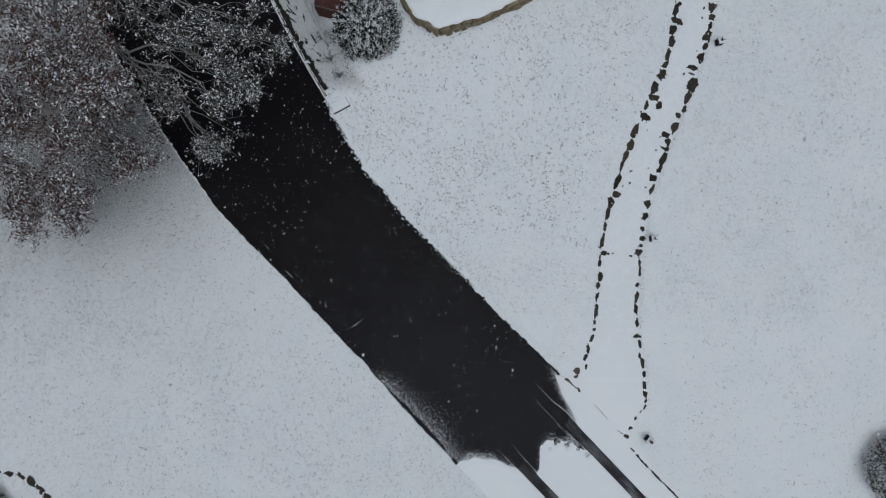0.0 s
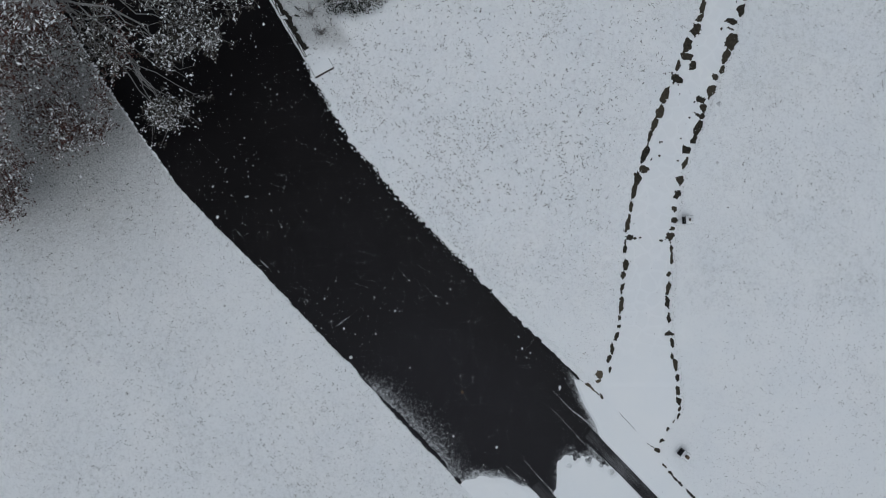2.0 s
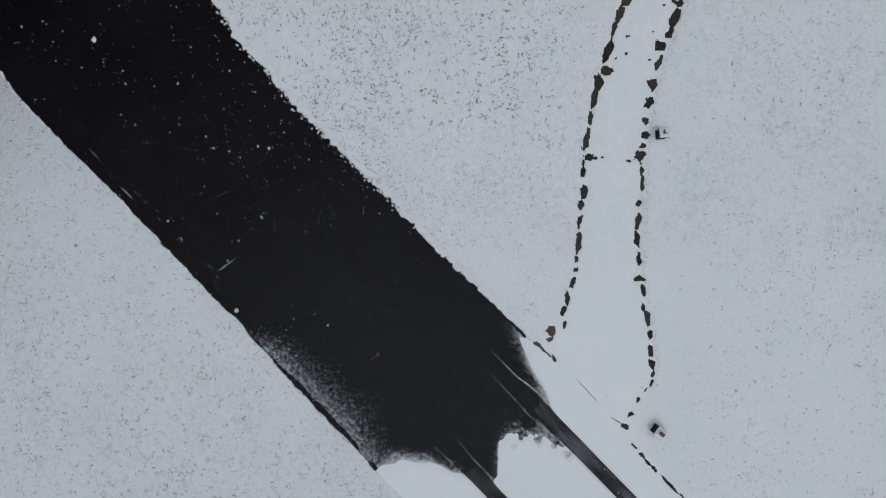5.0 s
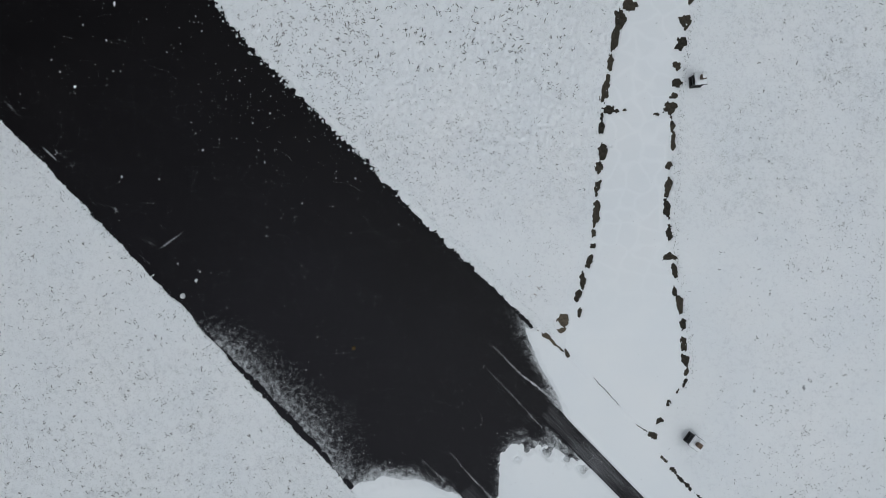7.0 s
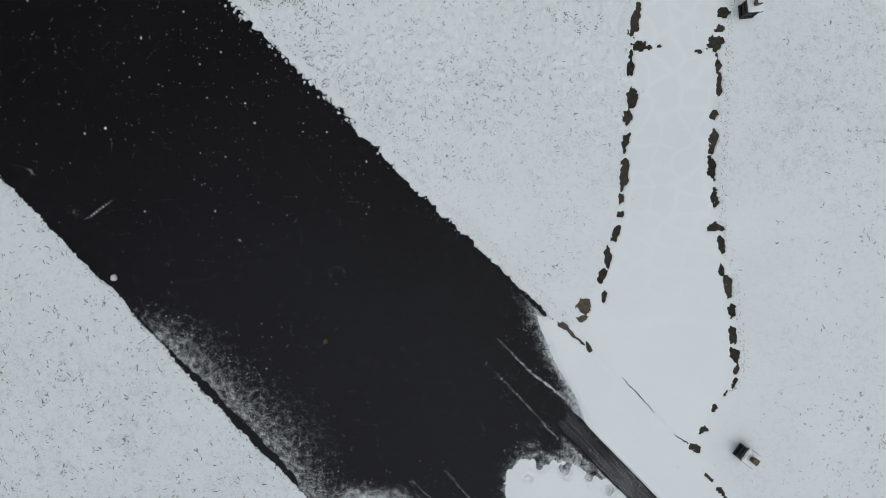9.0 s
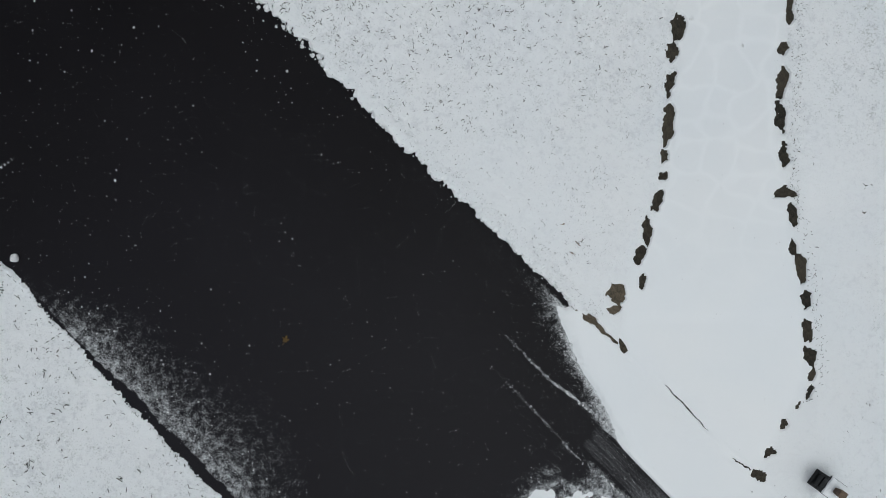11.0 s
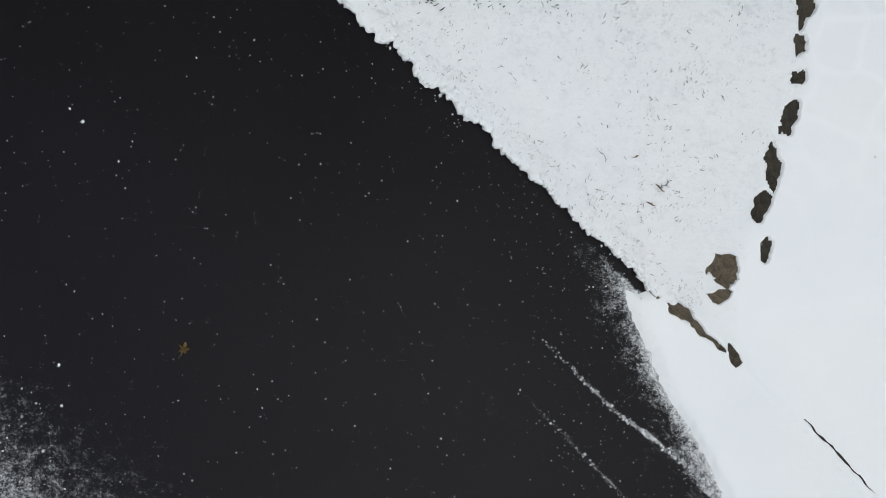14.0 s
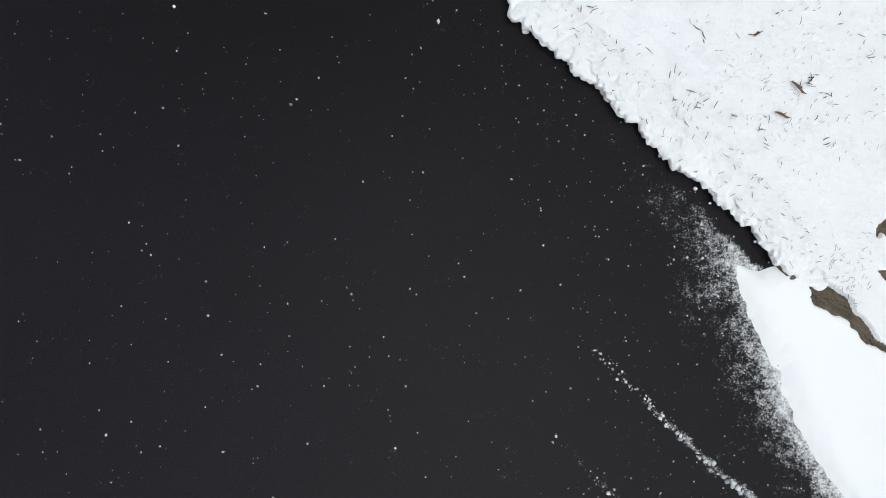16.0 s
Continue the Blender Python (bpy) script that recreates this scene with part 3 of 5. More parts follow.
bx, by = ex[:, None] + way_x * (inward + back), ly[:, None] + way_y * (inward + back)
wx, wy = bx + 0.03 * (value_noise(bx, by, 0.05, 111) - 0.5), by + 0.03 * (value_noise(bx, by, 0.05, 112) - 0.5)
lump = 0.62 * lobes(wx, wy, 0.10, 101) + 0.38 * lobes(wx, wy, 0.045, 103)
fine = lobes(bx, by, 0.019, 105)
taper = (step(ly, -2.99, -2.88) * step(-ly, -3.42, -3.25))[:, None]
grit = rough_noise(bx, by, 0.011, 107, 2) - 0.5
out = push * (0.008 + 0.050 * (lump - 0.5) + 0.012 * (fine - 0.5) + 0.012 * grit) * (0.35 + 0.65 * taper)
lx, lyy = bx - way_x * out, by - way_y * out
base_z = 0.6 * 0.034 + 0.4 * sheet_height(ex[:, None] + way_x * 0.17, ly[:, None] + way_y * 0.17)
lz = (base_z + 0.004) * np.ones(bx.shape)
lz = np.where(ks[None, :] < 0.3, sheet_height(lx, lyy) * (1 - ks / 0.3) + lz * (ks / 0.3), lz)
lz = lz + up + np.minimum(push, 0.8) * (0.014 * (lump - 0.55) + 0.006 * (fine - 0.5) + 0.008 * grit) - 0.02 * (1 - taper)
ids = np.arange(lx.size).reshape(lx.shape)
quads = np.stack([ids[:-1, :-1], ids[1:, :-1], ids[1:, 1:], ids[:-1, 1:]], -1).reshape(-1, 4)
me = mesh_from("snow_lip", np.stack([lx, lyy, lz], -1).reshape(-1, 3), quads[:, ::-1].tolist(), [SNOW], smooth=True)
me.attributes.new("thin", "FLOAT", "POINT").data.foreach_set("value", (0.55 * np.clip(1.3 - 1.6 * ks, 0, 1)[None, :] * np.ones(lz.shape)).astype(np.float32).ravel())
LIP = np.stack([lx, lyy, lz], -1)[:, 4:32].reshape(-1, 3)
tagged(new("snow_lip", me), "lumpy rolled edge of lawn snow overhanging the asphalt", "snow edge", kind="structure")
del bx, by, wx, wy, lump, fine, grit, lx, lyy, lz, quads

# ---- driveway: a thick asphalt slab with its powder and wheel tracks ----
dys = np.concatenate([np.arange(-14, -6, 0.2), np.arange(-6, -0.5, 0.022), np.arange(-0.5, 6.0, 0.05), np.arange(6.0, 16, 0.25)])
us = np.linspace(0, 1, 190)
left, right = curve_x(dys, LEFT_Y, LEFT_X) - 0.03, curve_x(dys, RIGHT_Y, RIGHT_X) + 0.12
dx = left[:, None] * (1 - us) + right[:, None] * us
dy = np.repeat(dys[:, None], len(us), 1)
ahead, along, across = cover_ahead(dx, dy)
d_left = edge_distance(dx, dy, LEFT_Y, LEFT_X)
d_right = -edge_distance(dx, dy, RIGHT_Y, RIGHT_X)
in_track = np.maximum(step(across, -0.80, -0.78) * step(-across, 0.55, 0.57), step(across, -2.25, -2.23) * step(-across, 2.0, 2.02))
reach = np.interp(across, [-3.2, -2.3, -2.2, -1.9, -1.45, -1.1, -0.8, -0.54, -0.1], [0.7, 0.95, 0.95, 0.45, 0.45, 0.9, 1.2, 1.25, 0.95]) * (0.65 + 0.7 * rough_noise(dx, dy, 0.35, 71, 2))
dust = 0.20 + 0.92 * np.clip(1 + (ahead - 0.16) / reach, 0, 1) ** 1.8
# the powder bank along the far edge
span = (0.26 + 0.54 * step(along, 0.5, 2.4) - 0.20 * step(along, 2.9, 3.7)) * (0.7 + 0.6 * rough_noise(dx, dy, 0.3, 76, 2))
away = np.clip(1 - (d_left - 0.04) / span, 0, 1)
dust = np.maximum(dust, np.where(away > 0, step(along, 0.2, 1.4) * (0.22 + 0.48 * away), 0) * (along < 4.9))
# a dark slit stays open along the lawn
slit = 0.03 * (rough_noise(dx, dy, 0.05, 78, 3) - 0.5) + 0.018 + 0.075 * step(rough_noise(along, along * 0, 0.28, 72, 2), 0.25, 0.75) * step(along, 1.2, 2.2) * step(-along, -5.2, -4.4)
dust = dust * step(d_left - slit, -0.012, 0.012)
dust = dust * np.where(ahead > 0.25, 1, step(d_right - 0.006 - 0.032 * rough_noise(along, along * 0, 0.3, 74, 2), -0.01, 0.015))
# thrown ridges beside the wheels
RIDGES = [([3.85, 4.85, 5.5, 5.9], [-0.850, -0.868, -0.81, -0.80], [0.30, 0.75, 0.6, 0.2]), ([3.75, 4.25, 4.6, 4.95], [-0.585, -0.592, -0.54, -0.50], [0.28, 0.60, 0.95, 0.9]),
          ([4.15, 4.7, 5.4], [-2.27, -2.26, -2.25], [0.2, 0.7, 0.5]), ([4.3, 4.8, 5.4], [-1.95, -1.97, -1.98], [0.2, 0.75, 0.5])]
for ra, rb, rs in RIDGES:
    wig = np.interp(along, ra, rb) + 0.024 * (rough_noise(along, along * 0, 0.22, 73, 3) - 0.5)
    power = np.interp(along, [ra[0] - 0.1] + ra + [ra[-1] + 0.1], [0] + rs + [0]) * (0.45 + 1.1 * rough_noise(along, along * 0 + 3, 0.12, 75, 2))
    dust = np.maximum(dust, 0.95 * power * np.exp(-((across - wig) / 0.019) ** 2))
# short drifts left where something lay
for px, py, ln, wd, turn in ((-1.99, -1.72, 0.20, 0.015, -35), (-2.25, -1.73, 0.13, 0.07, 40), (-2.69, -1.31, 0.10, 0.03, 42), (-3.38, -0.58, 0.11, 0.045, 42), (-3.26, -0.73, 0.07, 0.02, 60), (-3.53, -0.58, 0.15, 0.018, 44), (-4.02, 0.02, 0.18, 0.03, 46)):
    s, c = math.sin(radians(turn)), math.cos(radians(turn))
    u, v = (dx - px) * c + (dy - py) * -s, (dx - px) * s + (dy - py) * c
    dust = np.maximum(dust, (1.0 if wd == 0.015 else 0.85 if wd == 0.018 else 0.58 if wd < 0.025 else 0.46 if wd > 0.04 else 0.58) * np.exp(-(u / ln) ** 4 - (v / wd) ** 2))
# the middle patch melts in round spots beside the wheel track
zone = step(across, -1.50, -1.20) * step(-across, 0.80, 0.83) * step(along, 4.55, 4.75)
dust = np.maximum(dust, zone * (0.34 + 0.36 * step(along + 0.5 * (across + 1.0) + 0.2 * (rough_noise(dx, dy, 0.2, 85, 2) - 0.5), 4.75, 5.15)))
spots = 0.5 * step(rough_noise(dx, dy, 0.11, 83, 2), 0.46, 0.62) * (1 - step(ahead, -0.10, 0.10))
for sa, sb, sr in SPOTS:
    spots = np.maximum(spots, 1 - step(np.hypot(along - sa, across - sb) + 0.05 * (rough_noise(dx, dy, 0.07, 84, 2) - 0.5), 0.45 * sr, 1.15 * sr))
dust = dust - 0.27 * zone * spots
low = in_track * step(along, 4.5, 4.95)
dust = dust * (1 - low) + 0.12 * low
track = in_track * step(along + 0.06 * (rough_noise(dx, dy, 0.06, 86, 2) - 0.5), 4.74, 4.84) * (0.86 + 0.28 * rough_noise(along, across * 3, 0.5, 87, 2))
# the asphalt grows paler towards the lower end and away from the right edge
paler = np.clip((along + 2.6) / 5.6, 0, 1) * (0.42 + 0.78 * step(d_right, 0.1, 1.5)) * (0.65 + 0.7 * rough_noise(dx, dy, 0.9, 79, 3))
nz = 0.003 * (rough_noise(dx, dy, 0.6, 77, 2) - 0.5)
ny, nx = dx.shape
top = np.stack([dx, dy, nz], -1).reshape(-1, 3)
low = top - [0, 0, 0.10]
idx = np.arange(nx * ny).reshape(ny, nx)
quads = np.stack([idx[:-1, :-1], idx[:-1, 1:], idx[1:, 1:], idx[1:, :-1]], -1).reshape(-1, 4).tolist()
rim = idx[:, 0].tolist(), idx[:, -1].tolist()
n0 = nx * ny
for k in range(ny - 1):
    quads.append((rim[0][k + 1], rim[0][k], rim[0][k] + n0, rim[0][k + 1] + n0))
    quads.append((rim[1][k], rim[1][k + 1], rim[1][k + 1] + n0, rim[1][k] + n0))
me = mesh_from("driveway", np.concatenate([top, low]), quads, [ASPHALT], smooth=True)
for key, values in (("dust", dust), ("track", track), ("paler", paler)):
    at = me.attributes.new(key, "FLOAT", "POINT")
    at.data.foreach_set("value", np.concatenate([values.ravel(), np.zeros(n0)]).astype(np.float32))
driveway = tagged(new("driveway", me), "wet black asphalt driveway with powder snow and wheel tracks", "driveway", kind="structure")


# ---- dark soil of the planting strip beside the driveway ----
sys_ = np.arange(3.4, 7.6, 0.07)
sus = np.linspace(0.06, 1.3, 22)
sx = curve_x(sys_, RIGHT_Y, RIGHT_X)[:, None] + sus[None, :]
sy = np.repeat(sys_[:, None], len(sus), 1)
sz = -0.012 + 0.02 * (rough_noise(sx, sy, 0.12, 91, 3) - 0.5)
ids = np.arange(sx.size).reshape(sx.shape)
me = mesh_from("planting_strip", np.stack([sx, sy, sz], -1).reshape(-1, 3), np.stack([ids[:-1, :-1], ids[:-1, 1:], ids[1:, 1:], ids[1:, :-1]], -1).reshape(-1, 4).tolist(), [SOIL], smooth=True)
tagged(new("planting_strip", me), "dark bare soil showing between patches of snow", "soil", kind="structure")


# ---- many small pieces in one mesh ----
class Pile:
    """Gathers triangles and quads of many small pieces."""

    def __init__(self):
        self.v, self.f, self.m = [], [], []

    def add(self, verts, faces, mat=0):
        o = len(self.v)
        self.v += [tuple(p) for p in verts]
        self.f += [tuple(i + o for i in f) for f in faces]
        self.m += [mat] * len(faces)

    def mesh(self, name, mats, smooth=False):
        return mesh_from(name, self.v, self.f, mats, self.m, smooth)


def ground_height(x, y):
    i = np.clip(np.searchsorted(xs, x), 0, len(xs) - 1)
    j = np.clip(np.searchsorted(ys, y), 0, len(ys) - 1)
    return height[j, i]


def on_lawn(x, y):
    if curve_x(y, LEFT_Y, LEFT_X) - 0.04 < x < curve_x(y, RIGHT_Y, RIGHT_X) + 0.04:
        return False
    return not (y > -4.35 and curve_x(y, PATH_Y, PATH_L) - 0.06 < x < curve_x(y, PATH_Y, PATH_R) + 0.06)


rng = random.Random(11)
grass = Pile()


def blade(x, y, length, width, turn, mat=0, z=None):
    z = float(ground_height(x, y)) + 0.002 if z is None else z
    c, s = math.cos(turn), math.sin(turn)
    bend = rng.gauss(0, 0.09) * length
    lift = rng.uniform(0.0, 0.3) * length
    pts = []
    for t, w in ((0.0, 0.75), (0.5, 1.0), (1.0, 0.45)):
        u, v = (t - 0.5) * length, bend * (t - 0.5) ** 2 * 4
        for side in (-1, 1):
            q = v + side * w * width / 2
            pts.append((x + u * c - q * s, y + u * s + q * c, z + lift * t + 0.002))
    grass.add(pts, [(0, 1, 3, 2), (2, 3, 5, 4)], mat)


count = 0
while count < 11000:
    x, y = rng.uniform(-10.6, 10.6), rng.uniform(-6.2, 6.0)
    if not on_lawn(x, y):
        continue
    near = 0.4 < x < 5 and -4.5 < y < 0
    clumpy = float(rough_noise(np.array([x]), np.array([y]), 0.8, 81, 2)[0])
    if near and rng.random() < 0.5:
        x, y = rng.uniform(0.5, 3.5), rng.uniform(-3.0, -0.2)
        if not on_lawn(x, y) or x < curve_x(y, RIGHT_Y, RIGHT_X):
            continue
    gate = float(step(np.array(clumpy), 0.36, 0.76))
    if x < curve_x(y, LEFT_Y, LEFT_X):
        gate = 0.40 * (0.5 + 0.5 * gate)
    elif x > np.interp(y, PATH_Y, PATH_L):
        gate = 0.58 * (0.30 + 0.70 * gate) * (0.12 + 0.88 * float(step(np.array(x - np.interp(y, PATH_Y, PATH_R)), 0.5, 1.6)))
    else:
        gate = gate * (0.12 + 0.88 * float(step(np.array(np.interp(y, PATH_Y, PATH_L) - x), 0.2, 1.6)))
    if rng.random() > gate:
        continue
    close = 1.0 < x < 3.6 and y < -1.5
    heading = rng.gauss(0.95, 0.4) if close else rng.uniform(0, 6.3)
    big = (1.0 if x > 4 else 1.3) if not near else (0.62 if close else 1.1)
    spread = rng.uniform(0.012, 0.038)
    for _ in range(rng.choice((1, 1, 1, 2, 3, 5))):
        blade(x + rng.gauss(0, spread), y + rng.gauss(0, spread), (0.007 + 0.026 * rng.random() ** 2) * big, rng.uniform(0.0025, 0.0065) * big, heading + rng.gauss(0, 0.35 if close else 0.8), int(close and rng.random() < 0.7))
    count += 1
for _ in range(500):
    y = rng.uniform(-5.4, 4.0)
    x = float(curve_x(y, LEFT_Y, LEFT_X)) - rng.gauss(0.01, 0.012)
    blade(x, y, rng.uniform(0.008, 0.030), rng.uniform(0.002, 0.006), rng.uniform(0, 6.3))
for _ in range(1000):
    y = rng.uniform(-3.7, 5.7)
    x = float(curve_x(y, PATH_Y, PATH_R)) + abs(rng.gauss(0.05, 0.03))
    blade(x, y, rng.uniform(0.006, 0.022), rng.uniform(0.0015, 0.005), rng.uniform(0, 6.3), int(rng.random() < 0.4))
# broad blades and bits of leaf that lie on top, thickest between driveway and path
for many, lo, hi, where in ((2000, -1.0, 5.9, 0), (1400, -6.0, 4.0, 1), (520, -6.0, 5.9, 2)):
    done = 0
    while done < many:
        y = rng.uniform(lo, hi)
        a, b, c, d = (float(curve_x(y, p, q)) for p, q in ((LEFT_Y, LEFT_X), (RIGHT_Y, RIGHT_X), (PATH_Y, PATH_L), (PATH_Y, PATH_R)))
        x = rng.uniform(*((b + 0.08, c - 0.1), (max(a - 8, -10.5), a - 0.08), (d + 0.2, 10.5))[where])
        clear = float(step(np.array(c - x if where == 0 else x - d if where == 2 else 9.0), 0.15, 1.5))
        if not on_lawn(x, y) or rng.random() > 0.10 + 0.90 * clear or rng.random() > 0.35 + 0.9 * float(rough_noise(np.array([x]), np.array([y]), 0.9, 82, 2)[0]):
            continue
        for _ in range(rng.choice((1, 1, 1, 2, 3))):
            blade(x + rng.gauss(0, 0.02), y + rng.gauss(0, 0.02), rng.uniform(0.014, 0.050) * (1.2 if y > 0.4 else 1.0 if where else 0.7), rng.uniform(0.004, 0.0105) * (1.2 if y > 0.4 else 0.9 if where else 0.6), rng.uniform(0, 6.3), int(rng.random() < 0.3))
        done += 1
# bits caught in the rolled lip
for _ in range(420):
    x, y, z = LIP[rng.randrange(len(LIP))]
    blade(float(x), float(y), rng.uniform(0.005, 0.022), rng.uniform(0.0010, 0.0024), rng.uniform(0, 6.3), int(rng.random() < 0.6), float(z) + 0.001)
for _ in range(110):
    y = rng.uniform(-2.6, -0.6)
    x = rng.uniform(float(curve_x(y, RIGHT_Y, RIGHT_X)) + 0.15, float(np.interp(y, PATH_Y, PATH_L)) - 0.25)
    lean = rng.uniform(0, 6.3)
    for _ in range(rng.choice((1, 1, 2, 3))):
        blade(x + rng.gauss(0, 0.012), y + rng.gauss(0, 0.012), rng.uniform(0.010, 0.030), rng.uniform(0.0018, 0.0034), lean + rng.gauss(0, 0.6), int(rng.random() < 0.5))
# fine half-buried tips on the lawn between driveway and path
tips = 0
while tips < 560:
    y = -3.05 + 4.2 * rng.random() ** 1.4
    x = rng.uniform(float(curve_x(y, RIGHT_Y, RIGHT_X)) + 0.03, float(np.interp(y, PATH_Y, PATH_L)) - 0.12)
    if float(rough_noise(np.array([x]), np.array([y]), 0.30, 88, 2)[0]) < 0.34 + 0.3 * rng.random():
        continue
    lean = 1.0 + rng.gauss(0, 0.5)
    for _ in range(rng.choice((1, 1, 1, 1, 2, 4))):
        blade(x + rng.gauss(0, 0.012), y + rng.gauss(0, 0.012), rng.uniform(0.005, 0.016), rng.uniform(0.0008, 0.0016), lean + rng.gauss(0, 0.4), 1)
    tips += 1
tagged(new("grass_blades", grass.mesh("grass_blades", [BLADE, TIP])), "dark winter grass blades poking through lawn snow", "grass", kind="stuff")

OCTA_F = [(0, 2, 4), (2, 1, 4), (1, 3, 4), (3, 0, 4), (2, 0, 5), (1, 2, 5), (3, 1, 5), (0, 3, 5)]


def crumb(pile, x, y, z, r, mat=0, flat=0.6):
    a = rng.uniform(0, 6.3)
    c, s = math.cos(a), math.sin(a)
    k = [r * rng.uniform(0.65, 1.25) for _ in range(6)]
    pile.add([(x + k[0] * c, y + k[0] * s, z), (x - k[1] * c, y - k[1] * s, z), (x - k[2] * s, y + k[2] * c, z), (x + k[3] * s, y - k[3] * c, z),
              (x, y, z + k[4] * flat), (x, y, z - k[5] * flat)], OCTA_F, mat)


bm = bmesh.new()
bmesh.ops.create_icosphere(bm, subdivisions=2, radius=1.0)
BALL = [v.co.copy() for v in bm.verts]
BALL_F = [tuple(v.index for v in f.verts) for f in bm.faces]
bm.free()
bm = bmesh.new()
bmesh.ops.create_icosphere(bm, subdivisions=1, radius=1.0)
BEAD = [v.co.copy() for v in bm.verts]
BEAD_F = [tuple(v.index for v in f.verts) for f in bm.faces]
bm.free()


def clod(pile, x, y, z, r, flat=0.7):
    o = Vector((rng.uniform(0, 50), rng.uniform(0, 50), 0))
    ball, faces = (BALL, BALL_F) if r > 0.010 else (BEAD, BEAD_F)
    pile.add([(x + v.x * r * k, y + v.y * r * k, z + v.z * r * flat * k) for v in ball for k in (1 + 1.0 * noise.noise(v * 2.1 + o),)], faces)


flakes, edge = Pile(), Pile()
for _ in range(900):
    y = rng.uniform(-5.0, 5.8)
    x = rng.uniform(float(curve_x(y, LEFT_Y, LEFT_X)), float(curve_x(y, RIGHT_Y, RIGHT_X)))
    crumb(flakes, x, y, 0.003, 0.0013 + 0.0044 * rng.random() ** 3)
for _ in range(130):
    y = rng.uniform(-1.2, 5.8)
    x = rng.uniform(float(curve_x(y, LEFT_Y, LEFT_X)), float(curve_x(y, RIGHT_Y, RIGHT_X)))
    clod(flakes, x, y, 0.003, rng.uniform(0.003, 0.008))
for _ in range(2400):
    y = rng.uniform(-4.9, 0.5)
    x = rng.uniform(float(curve_x(y, LEFT_Y, LEFT_X)), float(curve_x(y, RIGHT_Y, RIGHT_X)))
    crumb(flakes, x, y, 0.002, 0.0010 + 0.0034 * rng.random() ** 2.2)
# fine crumbs blown out from the powder beside the lawn
for _ in range(900):
    b = rng.uniform(-1.0, -0.02)
    a = float(np.interp(b, COVER_B, COVER_A)) - 1.5 * rng.random() ** 1.6
    x, y = ALONG.x * a + ACROSS.x * b, ALONG.y * a + ACROSS.y * b
    if x < curve_x(y, RIGHT_Y, RIGHT_X) - 0.03:
        crumb(flakes, float(x), float(y), 0.002, 0.0008 + 0.0026 * rng.random() ** 2)
# clods that fell from the lawn's edge
for _ in range(5200):
    y = rng.uniform(-2.95, 3.4)
    x = float(curve_x(y, RIGHT_Y, RIGHT_X)) + rng.gauss(0.045, 0.028)
    z = 0.008
    if rng.random() < 0.72 or (y < -1.6 and rng.random() < 0.75):
        continue
    r = 0.004 + (0.009 if y < -1.6 else 0.014 if y < -1.0 else 0.022) * rng.random() ** 2.2
    clod(edge, x, y, z - 0.1 * r, r, 0.8)
for _ in range(240):
    y = rng.uniform(-0.9, 3.4)
    x = float(curve_x(y, RIGHT_Y, RIGHT_X)) - abs(rng.gauss(0.02, 0.05))
    clod(edge, x, y, 0.005, 0.004 + 0.018 * rng.random() ** 3, 0.7)
for _ in range(700):
    y = rng.uniform(-5.2, 1.5)
    x = float(curve_x(y, LEFT_Y, LEFT_X)) + abs(rng.gauss(0.0, 0.012)) - 0.012
    clod(edge, x, y, 0.008, 0.002 + 0.010 * rng.random() ** 3, 0.7)
# clumps in the powder bank
for _ in range(260):
    a = rng.uniform(0.8, 4.2)
    b = -3.10 + 0.08 + abs(rng.gauss(0, 0.20))
    clod(flakes, ALONG.x * a + ACROSS.x * b, ALONG.y * a + ACROSS.y * b, 0.002, 0.0015 + 0.007 * rng.random() ** 3, 0.6)
# beads of snow thrown up beside the wheels
for ra, rb, rs in RIDGES:
    for _ in range(520):
        a = ra[0] + (ra[-1] - ra[0]) * rng.random()
        strong = float(np.interp(a, ra, rs)) * (0.3 + 1.2 * float(rough_noise(np.array([a]), np.array([3.0]), 0.12, 75, 2)[0]))
        if rng.random() > strong:
            continue
        w = float(rough_noise(np.array([a]), np.array([0.0]), 0.22, 73, 3)[0]) - 0.5
        b = float(np.interp(a, ra, rb)) + 0.024 * w + rng.gauss(0, 0.007)
        clod(flakes, ALONG.x * a + ACROSS.x * b, ALONG.y * a + ACROSS.y * b, 0.002, 0.001 + 0.0108 * strong * rng.random() ** 2.4, 0.5)
# crumbs on the upper driveway
for _ in range(150):
    y = rng.uniform(-1.2, 5.8)
    x = rng.uniform(float(curve_x(y, LEFT_Y, LEFT_X)), float(curve_x(y, RIGHT_Y, RIGHT_X)))
    clod(flakes, x, y, 0.003, 0.004 + 0.009 * rng.random() ** 3)
tagged(new("edge_snow", edge.mesh("edge_snow", [FRESH], True)), "crumbling snow along the lawn's edge above asphalt", "snow", kind="stuff")
tagged(new("snow_crumbs", flakes.mesh("snow_crumbs", [CRUMB], True)), "scattered white snow crumbs lying on wet asphalt", "snow", kind="stuff")

# flakes on their way down, kept clear of the camera's line
air = np.random.default_rng(7)
drift = np.stack([air.uniform(-9, 9.5, 36000), air.uniform(-7.5, 6.5, 36000), air.uniform(0.12, 13.8, 36000)], -1)
line = np.array([(x, y, z) for _, x, y, z, _ in ROWS])
line = np.concatenate([line[:-1] + (line[1:] - line[:-1]) * k for k in (0.0, 0.2, 0.4, 0.6, 0.8)])
gap = np.min([np.linalg.norm(drift - p, axis=1) for p in line], 0)
drift = drift[gap > 0.95]
size = (0.0014 + 0.0042 * air.random(len(drift)) ** 2.5)[:, None, None] * np.interp(drift[:, 2], [1.5, 3.5, 5.0], [0.8, 1.0, 1.3])[:, None, None]
